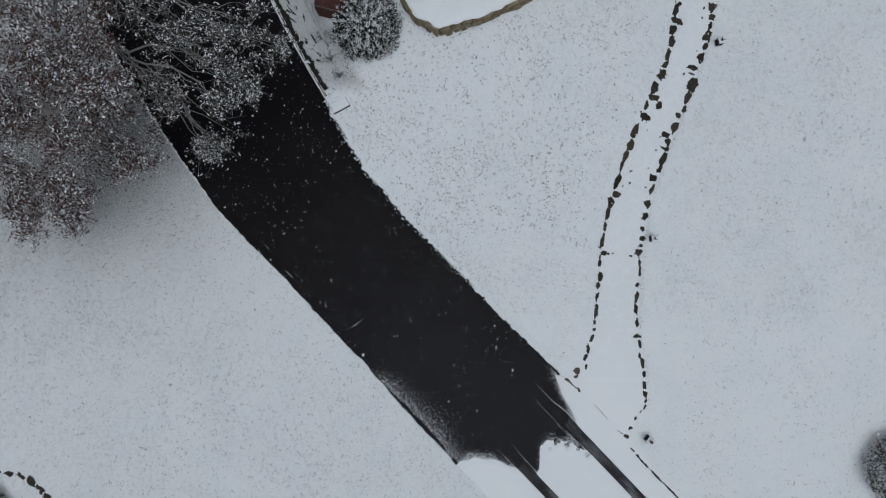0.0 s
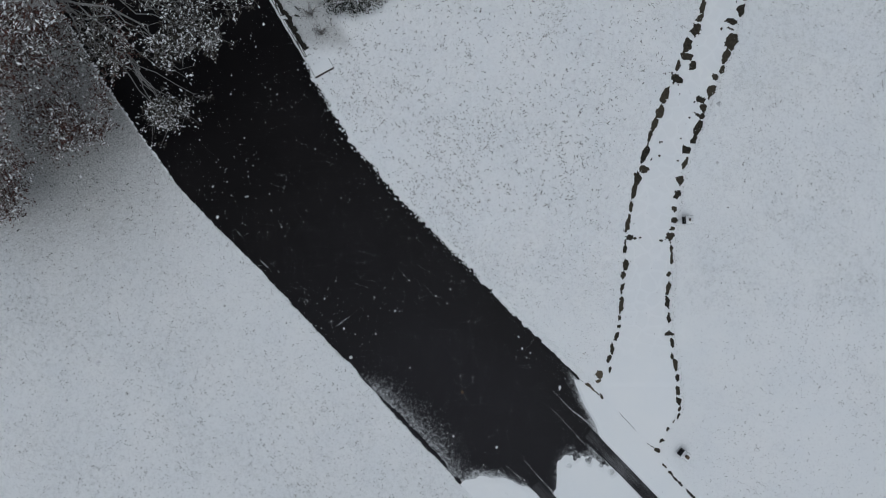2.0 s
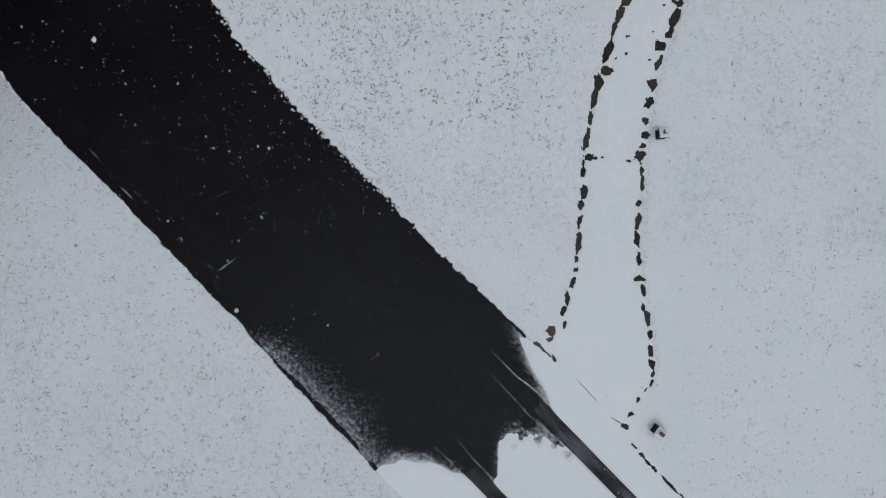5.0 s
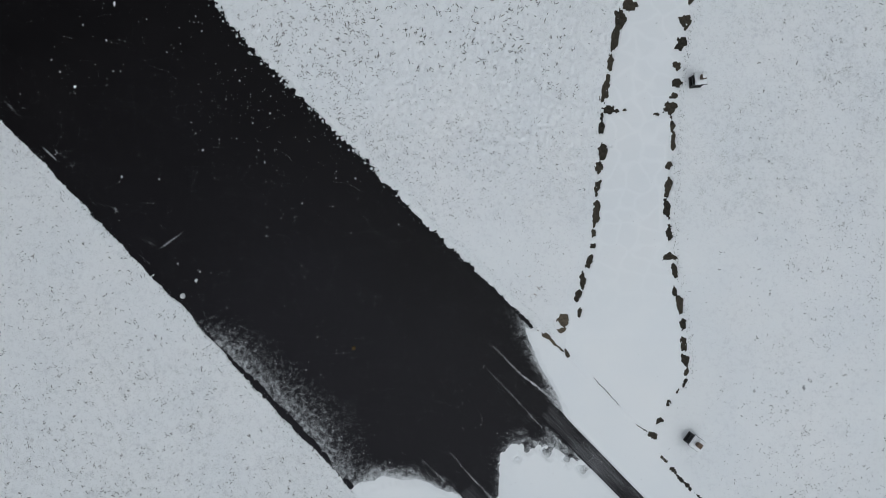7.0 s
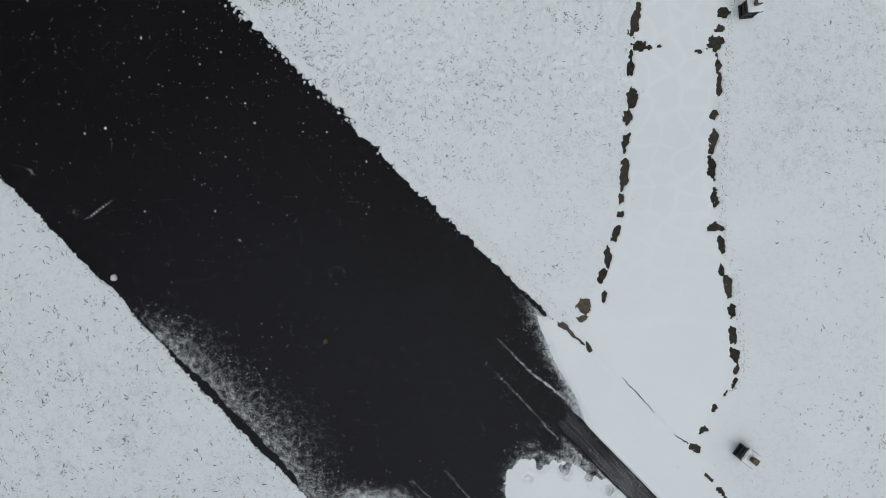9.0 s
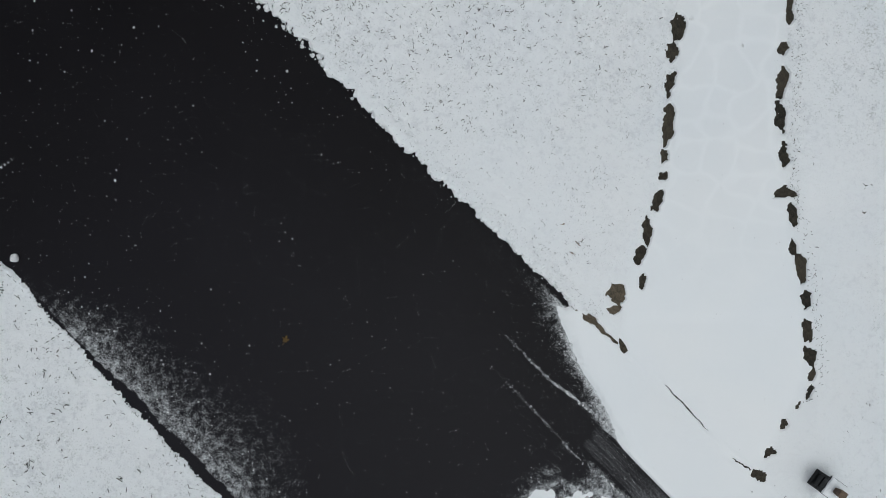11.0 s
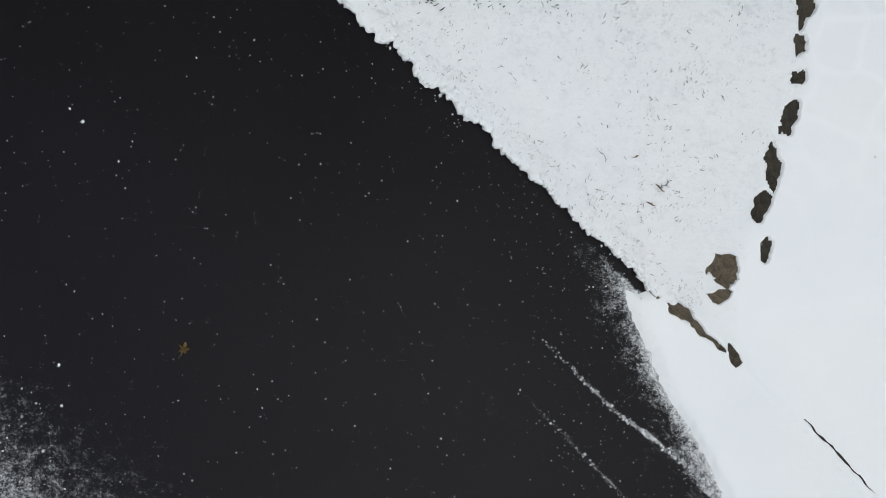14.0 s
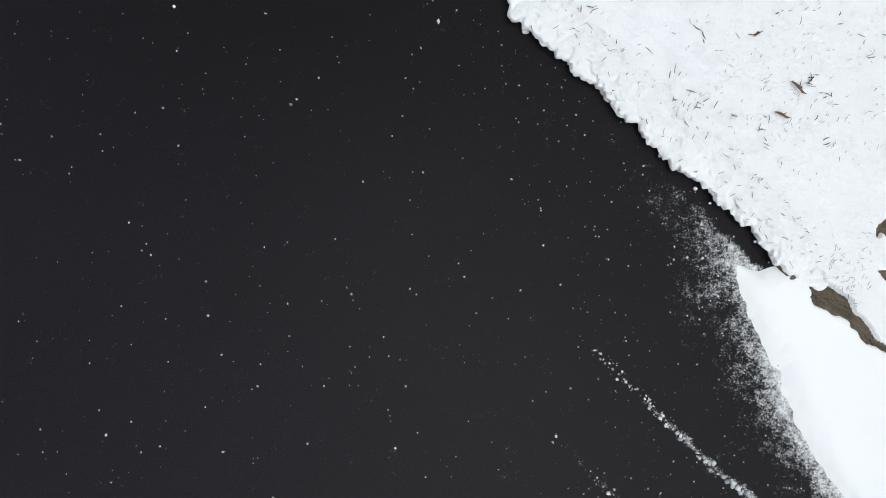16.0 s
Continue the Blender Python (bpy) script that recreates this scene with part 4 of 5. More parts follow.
corner = np.array([(1, 0, 0), (-1, 0, 0), (0, 1, 0), (0, -1, 0), (0, 0, 1), (0, 0, -1)])
shape = air.normal(0, 0.16, (len(drift), 6, 3)) + corner
shape[:, :, 1] *= air.uniform(0.8, 1.7, (len(drift), 1))
co = (drift[:, None] + size * shape).reshape(-1, 3)
tri = (np.arange(len(drift))[:, None, None] * 6 + np.array(OCTA_F)).reshape(-1, 3)
tagged(new("falling_snow", mesh_from("falling_snow", co, tri.tolist(), [FLAKE])), "loose white snowflakes drifting down through grey winter air", "snowfall", kind="stuff")

# one larger lump
bm = bmesh.new()
bmesh.ops.create_icosphere(bm, subdivisions=3, radius=0.032)
for v in bm.verts:
    v.co *= 1 + 0.35 * noise.noise(v.co * 40)
    v.co.z *= 0.7
ob = new("snow_lump", bm_mesh("snow_lump", bm, CRUMB, True))
ob.location = (-1.83, -2.43, 0.018)
tagged(ob, "small rounded lump of snow on the asphalt", "snow lump")


# ---- tree and shrubs ----
def tube(pile, points, radii, sides=6, mat=0):
    rings = []
    for i, p in enumerate(points):
        d = (points[min(i + 1, len(points) - 1)] - points[max(i - 1, 0)]).normalized()
        u = d.orthogonal().normalized()
        w = d.cross(u)
        rings.append([p + radii[i] * (math.cos(2 * math.pi * k / sides) * u + math.sin(2 * math.pi * k / sides) * w) for k in range(sides)])
    faces = []
    for i in range(len(points) - 1):
        for k in range(sides):
            a, b = i * sides + k, i * sides + (k + 1) % sides
            faces.append((a, b, b + sides, a + sides))
    faces.append(tuple(range(sides))[::-1])
    faces.append(tuple((len(points) - 1) * sides + k for k in range(sides)))
    pile.add([v for r in rings for v in r], faces, mat)


def wavy(a, b, n, sag, wild):
    pts = []
    for i in range(n + 1):
        t = i / n
        p = a.lerp(b, t) + Vector((0, 0, sag * math.sin(math.pi * t)))
        if 0 < i < n:
            p += Vector((rng.gauss(0, wild), rng.gauss(0, wild), rng.gauss(0, wild)))
        pts.append(p)
    return pts


def leaf(pile, p, size, mat, flatness=0.6):
    n = Vector((rng.gauss(0, flatness), rng.gauss(0, flatness), 1)).normalized()
    u = n.orthogonal().normalized()
    u.rotate(Matrix.Rotation(rng.uniform(0, 6.3), 3, n))
    v = n.cross(u)
    a, b = size, size * rng.uniform(0.26, 0.52)
    pile.add([p - u * a, p - v * b + n * a * 0.15, p + u * a, p + v * b + n * a * 0.15], [(0, 1, 2), (0, 2, 3)], mat)


# crown lobes: centre, radius, share of leaf sprays with snow, how many sprays, and the limb that bears them
NODES = [Vector((-6.45, 3.25, 3.7)), Vector((-5.95, 3.75, 3.0)), Vector((-5.4, 4.5, 3.9)), Vector((-9.6, 2.6, 4.3))]
OUTER_LOBES = [
    ((-3.59, 3.09, 3.0), 0.61, 0.85, 240, 1), ((-4.62, 2.19, 1.6), 0.56, 0.85, 260, 1), ((-4.45, 3.40, 3.2), 0.85, 0.75, 260, 2),
    ((-5.20, 2.85, 2.7), 0.60, 0.65, 140, 1), ((-7.45, 1.15, 2.2), 0.85, 0.24, 760, 0), ((-6.95, 2.20, 3.3), 1.05, 0.24, 980, 0),
    ((-5.80, 2.85, 4.0), 0.75, 0.34, 460, 0), ((-6.45, 3.50, 4.3), 1.05, 0.30, 800, 0), ((-4.90, 4.10, 3.8), 0.90, 0.70, 280, 2),
    ((-8.25, 0.65, 2.0), 0.55, 0.22, 360, 0), ((-3.75, 4.20, 2.8), 0.68, 0.80, 230, 2), ((-5.60, 4.40, 4.6), 1.10, 0.5, 300, 2),
    ((-8.30, 2.00, 2.8), 0.95, 0.24, 800, 0), ((-8.00, 3.30, 3.5), 1.00, 0.24, 520, 0),
]
INNER_LOBES = [
    ((-6.97, 1.98, 1.2), 0.77, 0.30, 420, 0), ((-3.40, 3.75, 2.3), 0.50, 0.85, 150, 2), ((-7.95, 0.80, 0.9), 0.55, 0.24, 300, 0),
    ((-5.80, 3.55, 4.0), 0.75, 0.34, 420, 2), ((-6.9, 3.1, 3.2), 0.8, 0.3, 400, 0), ((-6.26, 2.31, 1.3), 0.79, 0.34, 430, 0),
    ((-5.35, 2.95, 2.3), 0.55, 0.55, 170, 1), ((-6.15, 2.75, 2.6), 0.70, 0.30, 360, 0), ((-3.71, 2.46, 3.4), 0.45, 0.85, 130, 1),
]
# unseen rest of the crown, added outside the view to shade the lawn
CROWN = random.Random(3)
UNSEEN_LOBES = []
for _ in range(13):
    r, z = CROWN.uniform(1.1, 1.8), CROWN.uniform(4.0, 7.0)
    UNSEEN_LOBES.append(((-(r + 0.77 * (13.5 - z)) - CROWN.uniform(0.0, 1.6), CROWN.uniform(-1.2, 5.8), z), r, 0.3, 400, 3))
LOBES = OUTER_LOBES + INNER_LOBES + UNSEEN_LOBES
tree = thing("tree", -8.9, 5.6, 0.0, 0, "spreading tree with brown leaves and snow on its twigs", "tree")
base = Vector((-8.9, 5.6, 0))
wood, sprays, crown = Pile(), Pile(), Pile()
fork = Vector((-8.4, 5.2, 2.0))
tube(wood, [p - base for p in wavy(base + Vector((0, 0, -0.1)), fork, 6, 0, 0.03)], [0.22, 0.19, 0.175, 0.165, 0.16, 0.15, 0.14], 12)
part_mesh("trunk", wood.mesh("trunk", [BARK], True), tree)
for node in NODES:
    pile = Pile()
    tube(pile, [p - base for p in wavy(fork, node, 6, 0.35, 0.05)], [0.085, 0.068, 0.054, 0.044, 0.035, 0.028, 0.022], 9)
    part_mesh("limb", pile.mesh("limb", [BARK], True), tree)


def spray(p, snowy):
    """A small rosette of leaves, some with snow lying on them."""
    white = rng.random() < (snowy if snowy > 0.6 else 1.3 * snowy)
    for _ in range(rng.randint(7, 11) if snowy > 0.6 else rng.randint(5, 8)):
        q = p + Vector((rng.gauss(0, 0.045), rng.gauss(0, 0.045), rng.gauss(0, 0.025)))
        size = rng.uniform(0.016, 0.040) if snowy > 0.6 else rng.uniform(0.014, 0.036)
        leaf(crown, q, size, 2 if snowy > 0.6 else 0, 0.5)
        if white and rng.random() < (0.38 if snowy > 0.6 else 0.55):
            leaf(crown, q + Vector((0, 0, 0.008)), size * (rng.uniform(0.6, 1.1) if snowy > 0.6 else rng.uniform(0.8, 1.35)), 1, 0.4)


for centre, radius, snowy, many, bearer in LOBES:
    c = Vector(centre)
    stem = wavy(NODES[bearer], c, 6, 0.12, 0.085)
    pile = Pile()
    tube(pile, [p - base for p in stem], [0.024, 0.022, 0.019, 0.016, 0.013, 0.010, 0.008], 7)
    part_mesh("branch", pile.mesh("branch", [RIMED if snowy > 0.6 else BARK], True), tree)
    knots = []
    for _ in range(3 + many // 60):
        d = Vector((rng.gauss(0, 1), rng.gauss(0, 1), rng.gauss(0, 0.4))).normalized()
        knot = c + d * radius * rng.uniform(0.25, 0.8)
        knots.append(knot)
        tube(sprays, [p - base for p in wavy(stem[rng.choice((2, 3, 4, 5, 6))], knot, 5, 0.06, 0.05)], [0.010, 0.009, 0.008, 0.007, 0.006, 0.005], 6, int(snowy > 0.6))
    done, many = 0, many * (0.54 if snowy > 0.6 else 0.66)
    while done < many:
        start = rng.choice(knots)
        end = start + Vector((rng.gauss(0, 0.32), rng.gauss(0, 0.32), rng.gauss(0, 0.15))) * radius
        if (end - c).length > radius * 1.05:
            end = c + (end - c).normalized() * radius * rng.uniform(0.85, 1.0)
        arm = wavy(start, end, 5, 0.04, 0.02)
        tube(sprays, [p - base for p in arm], [0.006, 0.005, 0.0045, 0.004, 0.003, 0.002], 4, int(snowy > 0.6))
        for _ in range(rng.randint(4, 8)):
            t = rng.uniform(0.25, 1.0)
            k = min(4, int(t * 5))
            root = arm[k].lerp(arm[k + 1], t * 5 - k)
            tip = root + Vector((rng.gauss(0, 0.11), rng.gauss(0, 0.11), rng.gauss(0.02, 0.05)))
            tube(sprays, [root - base, tip - base], [0.004, 0.002], 3)
            spray(tip - base, snowy)
            done += 1
part_mesh("twig", sprays.mesh("twig", [BARK, RIMED]), tree)
part_mesh("crown", crown.mesh("crown", [LEAF, FRESH, FROST]), tree)


def shrub(x, y, radius, tall, leaves, snowy, label, size=0.022):
    ob = thing("shrub", x, y, 0.02, 0, label, "shrub")
    stems, leafage = Pile(), Pile()
    for _ in range(40):
        d = Vector((rng.gauss(0, 1), rng.gauss(0, 1), abs(rng.gauss(0, 0.9)) + 0.2)).normalized()
        end = Vector((d.x * radius * 0.9, d.y * radius * 0.9, d.z * tall * 0.9))
        tube(stems, wavy(Vector((0, 0, -0.03)), end, 4, 0.05, 0.03), [0.014, 0.011, 0.009, 0.007, 0.004], 4)
    for _ in range(leaves):
        d = Vector((rng.gauss(0, 1), rng.gauss(0, 1), abs(rng.gauss(0, 1)))).normalized()
        bulge = 1 + 0.16 * noise.noise(d * 3.1 + Vector((x, y, 0)))
        r = rng.uniform(0.72, 1.0) * bulge
        p = Vector((d.x * radius * r, d.y * radius * r, 0.12 + d.z * (tall - 0.12) * r))
        s = rng.uniform(0.7, 1.4) * size
        leaf(leafage, p, s, 0, 0.8)
        patch = noise.noise(d * 11.0 * radius + Vector((x, y, 3))) + 0.5 * noise.noise(d * 27.0 * radius)
        if patch > 0.55 - snowy + 0.25 * rng.random() - 0.25 * d.z:
            leaf(leafage, p + Vector((0, 0, 0.010)), s * rng.uniform(0.8, 1.4), 1, 0.35)
    part_mesh("stems", stems.mesh("stems", [BARK]), ob)
    part_mesh("foliage", leafage.mesh("foliage", [GREEN, FRESH]), ob)
    return ob


shrub(-1.72, 5.02, 0.80, 1.05, 9000, 0.32, "round evergreen shrub dusted with snow on the lawn")
shrub(10.35, -4.95, 0.85, 0.9, 8000, 0.14, "dark round evergreen shrub with light snow")
shrub(-10.35, -5.95, 0.55, 0.5, 2500, 0.12, "low dark shrub inside a stone-edged bed", 0.03)


# ---- garden lamps ----
def garden_lamp(x, y, turn, topped):
    ob = thing("garden_lamp", x, y, 0.0, turn, "low dark metal path lantern with a snowy square roof", "lamp", "lamps along the path")
    ob.scale = (0.82, 0.82, 0.95)
    bm = bmesh.new()
    box(bm, 0.172, 0.172, 0.07, (0, 0, 0.035), 0.006)
    part("base", bm, IRON, ob)
    bm = bmesh.new()
    box(bm, 0.140, 0.140, 0.16, (0, 0, 0.145), 0.004)
    part("pane", bm, PANE, ob, "dim lantern panes")
    for sx in (-1, 1):
        for sy in (-1, 1):
            bm = bmesh.new()
            box(bm, 0.022, 0.022, 0.175, (sx * 0.070, sy * 0.070, 0.140), 0.003)
            part("corner_post", bm, IRON, ob)
    for side in range(4):
        bm = bmesh.new()
        box(bm, 0.010, 0.128, 0.012, (0.072, 0, 0.14), 0.002)
        bar = part("cross_bar", bm, IRON, ob)
        bar.matrix_basis = pose(0, 0, 0, 0, 0, 90 * side)
    bm = bmesh.new()
    box(bm, 0.196, 0.196, 0.016, (0, 0, 0.229), 0.004)
    part("roof", bm, IRON, ob)
    # snow lying on the roof round the finial
    bm = bmesh.new()
    bmesh.ops.create_grid(bm, x_segments=14, y_segments=14, size=0.094)
    bmesh.ops.solidify(bm, geom=list(bm.faces), thickness=0.022)
    for v in bm.verts:
        top_side = v.co.z > -0.011
        edge_off = max(abs(v.co.x), abs(v.co.y)) / 0.094
        v.co += Vector((1, 1, 0)) * 0.006 * noise.noise(v.co * 25 + Vector((x, y, 0)))
        v.co.z = 0.238 + ((0.020 - 0.012 * edge_off ** 6 + 0.007 * noise.noise(v.co * 22 + Vector((y, x, 0)))) if top_side else 0.0)
    part("snow_cap", bm, FRESH, ob, "flat cover of fresh snow", True)
    bm = bmesh.new()
    bmesh.ops.create_cone(bm, cap_ends=True, segments=4, radius1=0.034, radius2=0.056, depth=0.10, matrix=pose(0, 0, 0.290, 0, 0, 45))
    bmesh.ops.bevel(bm, geom=list(bm.edges), offset=0.004, segments=2, affect="EDGES")
    finial = part("finial", bm, BRONZE, ob, "flared bronze cap")
    if topped:
        bm = bmesh.new()
        box(bm, 0.064, 0.064, 0.020, (0.004, 0.003, 0.347), 0.008)
        part("snow_tuft", bm, FRESH, finial, "small pad of snow", True)


for x, y, turn in LAMPS:
    garden_lamp(x, y, turn, y > 0)

# ---- raised bed with a stone wall, beside the lawn ----
BED = [(-0.95, 6.1), (-0.86, 5.62), (-0.62, 5.27), (-0.08, 4.93), (0.86, 5.22), (1.92, 5.70), (2.6, 6.2), (2.4, 8.2), (-0.8, 8.0)]
bed = thing("raised_bed", 0.6, 6.4, 0, 0, "raised bed behind a low tan stone wall, deep in snow", "raised bed")
off = Vector((0.6, 6.4, 0))


def along_ring(ring, gap):
    for (x0, y0), (x1, y1) in zip(ring, ring[1:] + ring[:1]):
        a, b = Vector((x0, y0, 0)), Vector((x1, y1, 0))
        n = max(1, round((b - a).length / gap))
        for i in range(n):
            yield a.lerp(b, (i + 0.5) / n), (b - a).length / n, math.degrees(math.atan2(y1 - y0, x1 - x0))


for course in range(4):
    for p, ln, turn in along_ring(BED, 0.17 + 0.03 * course):
        bm = bmesh.new()
        box(bm, ln - 0.012, 0.16 + rng.uniform(-0.02, 0.03), 0.098, (0, 0, 0), 0.018)
        for v in bm.verts:
            v.co += 0.026 * noise.noise_vector(v.co * 10 + p * 3 + Vector((0, 0, course)))
        ob = part("wall_stone", bm, BEDSTONE, bed)
        ob.matrix_basis = Matrix.Translation(p - off + Vector((rng.gauss(0, 0.012), rng.gauss(0, 0.012), 0.05 + 0.1 * course))) @ pose(0, 0, 0, 0, 0, turn + rng.uniform(-5, 5))
rim = [(p - off) for p, _, _ in along_ring(BED, 0.06)]
bm = bmesh.new()
rings = []
for f in (1.03, 1.02, 0.99, 0.95, 0.9, 0.82, 0.73, 0.64, 0.55, 0.46, 0.37, 0.28, 0.19, 0.10):
    ring = []
    for p in rim:
        q = p * (f + 0.035 * noise.noise(p * 4.0) + 0.02 * noise.noise(p * 11.0))
        lift = 0.405 + 0.085 * math.sqrt(max(0.0, min(1.0, (1.03 - f) / 0.16)))
        lift += 0.05 * noise.noise(q * 1.7) * (f < 0.98) + 0.028 * noise.noise(q * 5.0) * (f < 1.0)
        ring.append(bm.verts.new((q.x, q.y, lift)))
    rings.append(ring)
n = len(rim)
for outer, inner in zip(rings, rings[1:]):
    for i in range(n):
        bm.faces.new((outer[i], outer[(i + 1) % n], inner[(i + 1) % n], inner[i]))
bm.faces.new(rings[-1])
bmesh.ops.recalc_face_normals(bm, faces=list(bm.faces))
part("snow_cover", bm, FRESH, bed, "deep soft snow filling the bed", True)

# ---- brick pier, rail, kerb and slab at the driveway's upper side ----
pier = thing("brick_pier", -2.44, 5.62, 0, -14, "low red brick pier beside the driveway", "brick wall")
bm = bmesh.new()
box(bm, 0.62, 0.94, 0.60, (0, 0.12, 0.30))
part("core", bm, MORTAR, pier)
bm = bmesh.new()
box(bm, 0.205, 0.098, 0.058, (0, 0, 0), 0.004)
brick_mesh = bm_mesh("brick", bm, BRICK)
for row in range(8):
    shift = 0.107 if row % 2 else 0
    for i in range(3):
        ob = part_mesh("brick", brick_mesh, pier)
        ob.matrix_basis = pose(-0.213 + 0.213 * i + (shift - 0.05) * 0.3, -0.32, 0.035 + 0.068 * row)
    for side in (-1, 1):
        for i in range(4):
            ob = part_mesh("brick", brick_mesh, pier)
            ob.matrix_basis = pose(side * 0.285, -0.16 + 0.213 * i + shift * 0.5, 0.035 + 0.068 * row, 0, 0, 90)
for i in range(6):
    for j in range(4):
        ob = part_mesh("brick", brick_mesh, pier)
        ob.matrix_basis = pose(-0.265 + 0.106 * i, -0.24 + 0.213 * j, 0.61, 0, 0, 90)

rail = thing("handrail", -2.86, 5.0, 0, 0, "grey painted handrail beside the brick pier", "rail")
pile = Pile()
tube(pile, [Vector((0.25, -0.39, 0.57)), Vector((0.08, -0.02, 0.58)), Vector((-0.17, 0.46, 0.60)), Vector((-0.50, 1.10, 0.62))], [0.032] * 4, 10)
part_mesh("rail", pile.mesh("rail", [RAIL], True), rail)
for px, py, pz in ((0.23, -0.34, 0.57), (-0.46, 1.02, 0.61)):
    pile = Pile()
    tube(pile, [Vector((px, py, -0.02)), Vector((px, py, pz))], [0.022, 0.022], 8)
    part_mesh("post", pile.mesh("post", [RAIL], True), rail)

slab = thing("stone_slab", -2.36, 3.28, 0, 28, "snow-covered dark timber board at the driveway's edge", "slab")
bm = bmesh.new()
box(bm, 0.42, 0.24, 0.09, (0, 0, 0.005), 0.008)
part("block", bm, TIMBER, slab)
bm = bmesh.new()
box(bm, 0.405, 0.215, 0.016, (0, 0.014, 0.056), 0.007)
for v in bm.verts:
    v.co.z += 0.006 * noise.noise(v.co * 14)
part("snow_cover", bm, FRESH, slab, "flat snow cover", True)

for y0, y1 in ((3.5, 4.25), (4.32, 5.05), (5.12, 5.85)):
    x0, x1 = float(curve_x(y0, RIGHT_Y, RIGHT_X)) + 0.07, float(curve_x(y1, RIGHT_Y, RIGHT_X)) + 0.07
    ln = math.hypot(x1 - x0, y1 - y0)
    kerb = thing("kerb", (x0 + x1) / 2, (y0 + y1) / 2, 0, math.degrees(math.atan2(y1 - y0, x1 - x0)), "low concrete kerb capped with snow along the driveway", "kerb", "kerbs")
    bm = bmesh.new()
    box(bm, ln, 0.05, 0.10, (0, 0, 0.0), 0.012)
    part("block", bm, CONCRETE, kerb)
    bm = bmesh.new()
    box(bm, ln * 0.97, 0.016, 0.012, (0, 0.0, 0.053), 0.004)
    bmesh.ops.subdivide_edges(bm, edges=[e for e in bm.edges if e.calc_length() > 0.2], cuts=14)
    for v in bm.verts:
        v.co += 0.022 * noise.noise_vector(v.co * 11 + Vector((y0, 0, 0)))
    part("snow_cover", bm, FRESH, kerb, "thin snow cover", True)

# bare twiggy plants behind the kerb
for x, y, r in ((-2.55, 4.35, 0.28), (-2.75, 4.85, 0.26), (-2.35, 3.95, 0.22)):
    ob = thing("bare_plant", x, y, 0.02, 0, "leafless grey garden plant bent under snow", "plant", "bare plants")
    for _ in range(16):
        a, lean = rng.uniform(0, 6.3), rng.uniform(0.5, 1.0)
        end = Vector((math.cos(a) * r * lean, math.sin(a) * r * lean, rng.uniform(0.06, 0.28)))
        pile = Pile()
        tube(pile, wavy(Vector((0, 0, 0)), end, 5, 0.12, 0.02), [0.007, 0.006, 0.006, 0.005, 0.004, 0.002], 5)
        part_mesh("stem", pile.mesh("stem", [BARK], True), ob)


# ---- a dead leaf on the asphalt, and what lies on the lawn ----
def dead_leaf(x, y, z, size, turn, label, narrow=1.0):
    bm = bmesh.new()
    rim, n = [], 40
    mid = bm.verts.new((0, 0, 0.006 * size / 0.04))
    for i in range(n):
        a = 2 * math.pi * i / n
        r = size * (0.62 + 0.38 * math.cos(5 * a) * (0.6 + 0.4 * math.cos(a))) * (1 + 0.12 * math.sin(11 * a))
        rim.append(bm.verts.new((r * math.cos(a), narrow * r * math.sin(a), 0.006 * math.sin(3 * a) + 0.002)))
    for i in range(n):
        bm.faces.new((mid, rim[i], rim[(i + 1) % n]))
    body = bmesh.ops.solidify(bm, geom=list(bm.faces), thickness=0.001)
    ob = thing("dead_leaf", x, y, z, turn, label, "leaf")
    part("blade", bm, OAK, ob)
    pile = Pile()
    tube(pile, [Vector((-size * 0.4, 0, 0.004)), Vector((-size * 1.0, 0.003, 0.005)), Vector((-size * 1.5, 0.010, 0.003))], [0.0018, 0.0015, 0.001], 5)
    part_mesh("stalk", pile.mesh("stalk", [OAK], True), ob)


dead_leaf(0.365, -3.13, 0.008, 0.036, 70, "tan lobed dead leaf flat on wet asphalt")
dead_leaf(2.645, -2.223, float(ground_height(2.645, -2.223)) + 0.004, 0.017, 24, "curled brown dead leaf on snow", 0.4)
for x, y, ln, turn in ((2.755, -2.383, 0.050, -42), (2.707, -2.460, 0.042, -22)):
    ob = thing("fallen_twig", x, y, float(ground_height(x, y)) + 0.012, turn, "short brown twig lying on snow", "twig", "fallen twigs")
    pile = Pile()
    tube(pile, [Vector((-ln * 0.55, 0.001, 0)), Vector((-ln * 0.3, 0.0015, 0.002)), Vector((-ln * 0.05, 0.0, 0.003)), Vector((ln * 0.12, -0.002, 0.003)), Vector((ln * 0.34, -0.003, 0.001)), Vector((ln * 0.55, 0.001, 0))], [0.0018, 0.0036, 0.0040, 0.0030, 0.0034, 0.0012], 7)
    part_mesh("stem", pile.mesh("stem", [TWIG], True), ob)
    pile = Pile()
    tube(pile, [Vector((0, 0, 0.002)), Vector((ln * 0.07, 0.004, 0.004)), Vector((ln * 0.12, 0.009, 0.004))], [0.0028, 0.0020, 0.0007], 5)
    part_mesh("side_shoot", pile.mesh("side_shoot", [TWIG], True), ob)

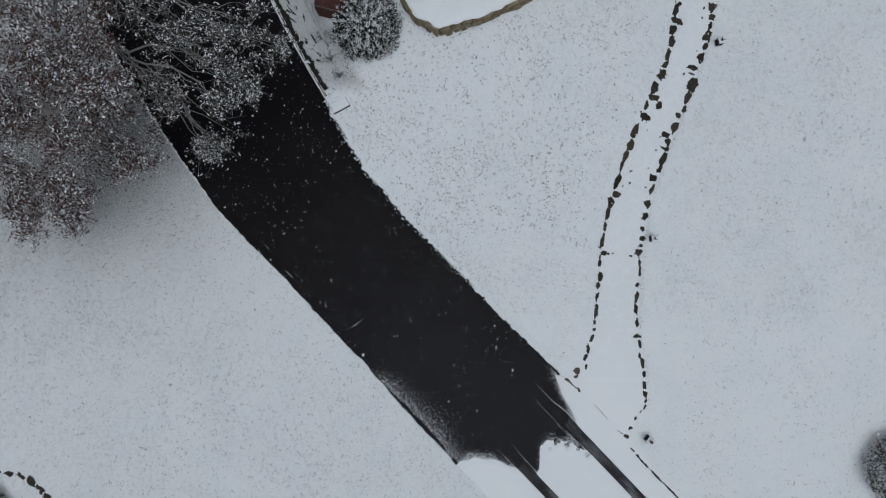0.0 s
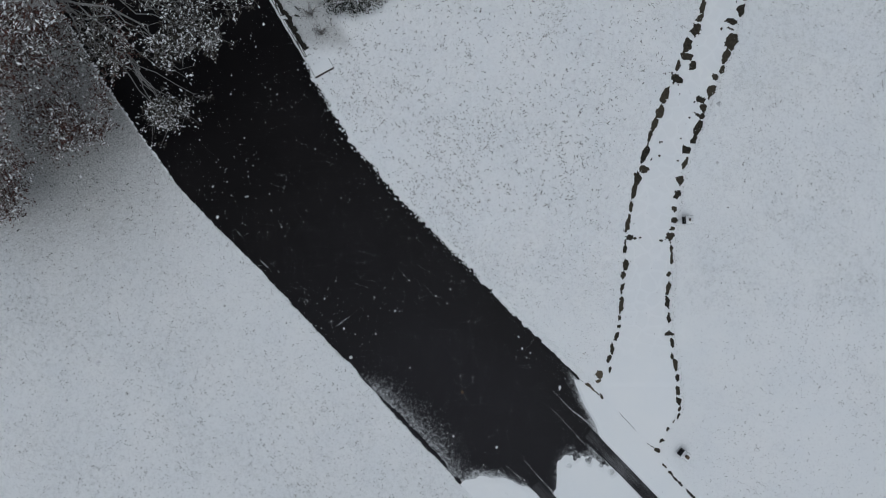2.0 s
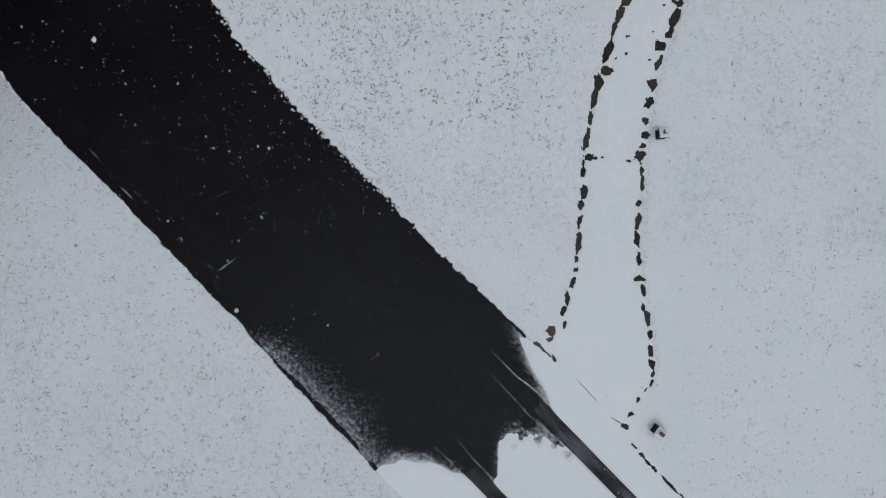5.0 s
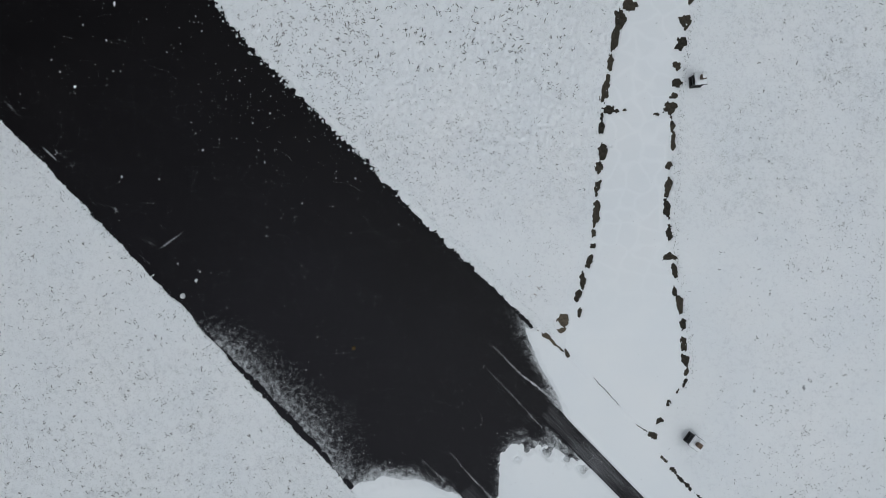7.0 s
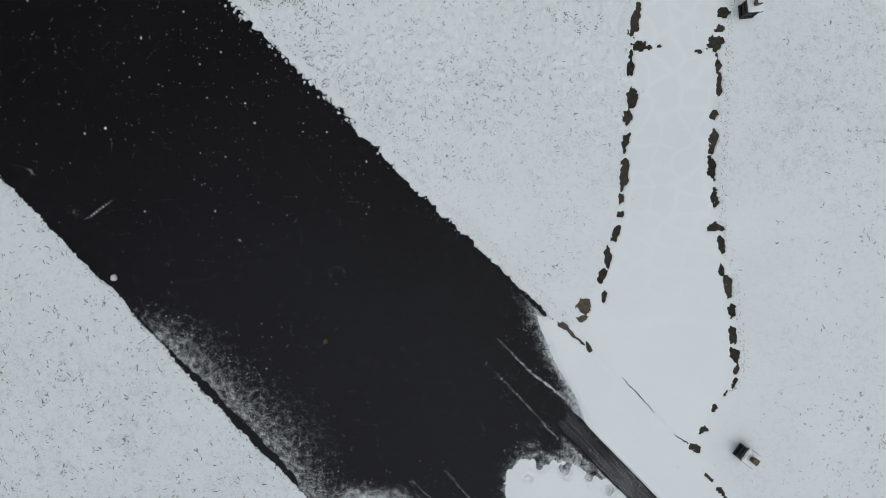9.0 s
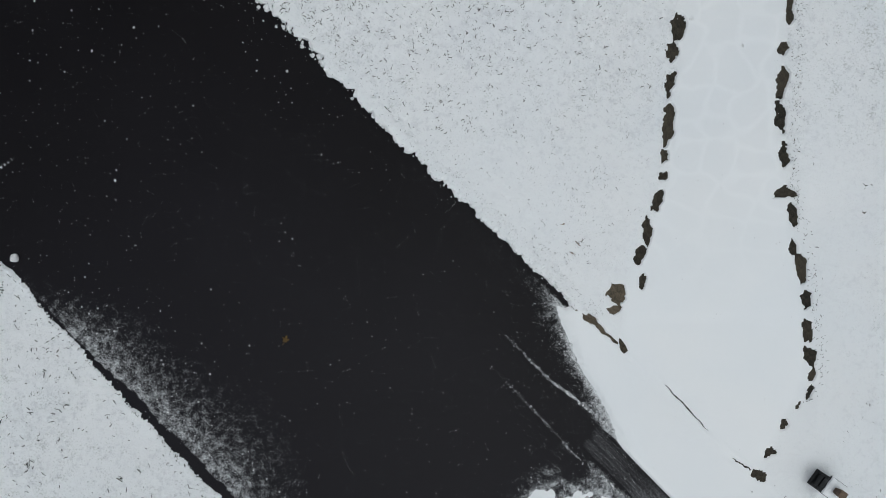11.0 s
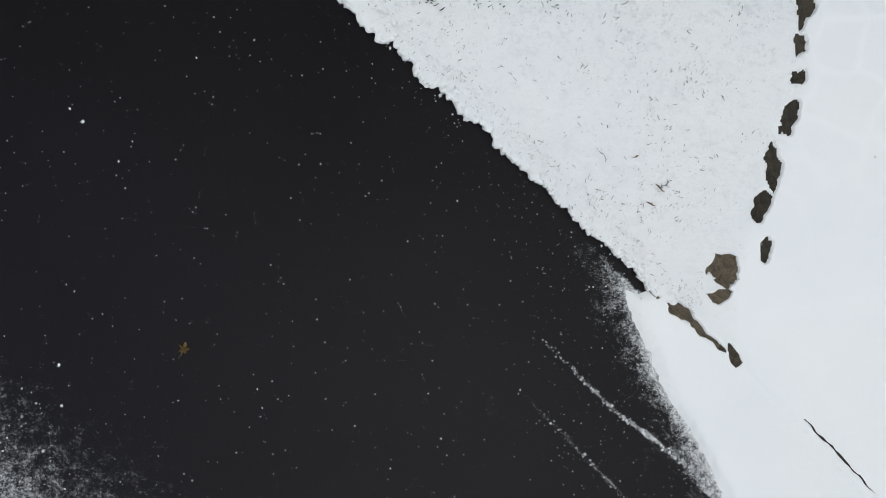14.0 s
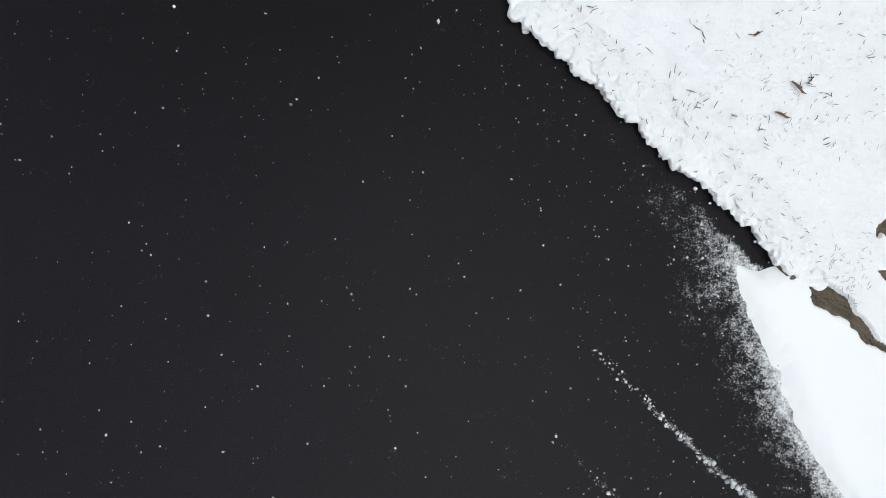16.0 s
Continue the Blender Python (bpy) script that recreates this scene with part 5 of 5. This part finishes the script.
# ---- open soil joints beside the driveway ----
def crack(points, width, label):
    verts, faces = [], []
    for i, (x, y) in enumerate(points):
        t = i / (len(points) - 1)
        w = width * (math.sin(math.pi * min(1, 0.08 + 0.95 * t)) ** 0.6) * rng.uniform(0.35, 1.3)
        a = Vector(points[min(i + 1, len(points) - 1)]) - Vector(points[max(i - 1, 0)])
        nrm = Vector((-a.y, a.x)).normalized()
        for z, k in ((-0.03, -0.7), (0.0, -1), (0.0, 1), (-0.03, 0.7)):
            p = Vector((x, y)) + nrm * w * k
            verts.append((p.x, p.y, z + max(float(ground_height(x, y)), 0.0) + 0.004 - (0.012 if noise.noise(Vector((x * 9, y * 9, 2))) > 0.30 else 0.0)))
    for i in range(len(points) - 1):
        for k in range(3):
            a = i * 4 + k
            faces.append((a, a + 1, a + 5, a + 4))
    me = mesh_from("soil_joint", verts, faces, [SOIL])
    tagged(new("soil_joint", me), label, "soil joint", "soil joints", "structure")


for (x0, y0), (x1, y1), width in (((3.455, -3.545), (3.80, -3.93), 0.0058), ((3.99, -4.15), (4.20, -4.29), 0.0060), ((4.50, -4.80), (4.74, -5.05), 0.026), ((4.76, -5.06), (5.05, -5.38), 0.028), ((5.05, -5.36), (5.50, -5.82), 0.026)):
    n = 26
    line = [(x0 + (x1 - x0) * i / n + 0.010 * (noise.noise(Vector((i * 0.35, x0, 0)))), y0 + (y1 - y0) * i / n + 0.010 * noise.noise(Vector((i * 0.35, y0, 4)))) for i in range(n + 1)]
    crack(line, width, "dark soil joint opened in snow at the driveway's edge")

# ---- flagstones that show at the path's edges ----
path = tagged(new("path"), "curving flagstone path under snow with bare stones at its edges", "path", kind="structure")
kinds = []
for k in range(7):
    bm = bmesh.new()
    n = 11
    rings = []
    for grow, z in ((1.0, -0.06), (1.0, -0.012), (0.95, 0.0)):
        rings.append([bm.verts.new((grow * (1 + 0.22 * noise.noise(Vector((math.cos(6.283 * i / n) * 1.6, math.sin(6.283 * i / n) * 1.6, 5.0 * k)))) * math.cos(6.283 * i / n),
                                    grow * (1 + 0.22 * noise.noise(Vector((math.cos(6.283 * i / n) * 1.6, math.sin(6.283 * i / n) * 1.6, 5.0 * k)))) * math.sin(6.283 * i / n), z)) for i in range(n)])
    for lo, hi in zip(rings, rings[1:]):
        for i in range(n):
            bm.faces.new((lo[i], lo[(i + 1) % n], hi[(i + 1) % n], hi[i]))
    bm.faces.new(rings[-1])
    kinds.append(bm_mesh("flagstone", bm, FLAG))
tan_kinds = []
for me in kinds:
    me = me.copy()
    me.materials[0] = TANFLAG
    tan_kinds.append(me)
for i, (x, y, half, wide, turn) in enumerate(patches):
    bed_side = x < -8
    ob = new("edging_stone" if bed_side else "flagstone", (tan_kinds if x < 3.2 and -4 < y < -2.6 else kinds)[i % len(kinds)])
    ob.parent = path
    ob.matrix_basis = pose(x, y, (0.016 if wide == 0.030 else 0.022) + rng.uniform(-0.002, 0.002), rng.uniform(-1.0, 1.0), rng.uniform(-1.0, 1.0), -math.degrees(turn)) @ Matrix.Diagonal((wide * 1.5 + 0.03, half * 1.35 + 0.04, 1, 1))
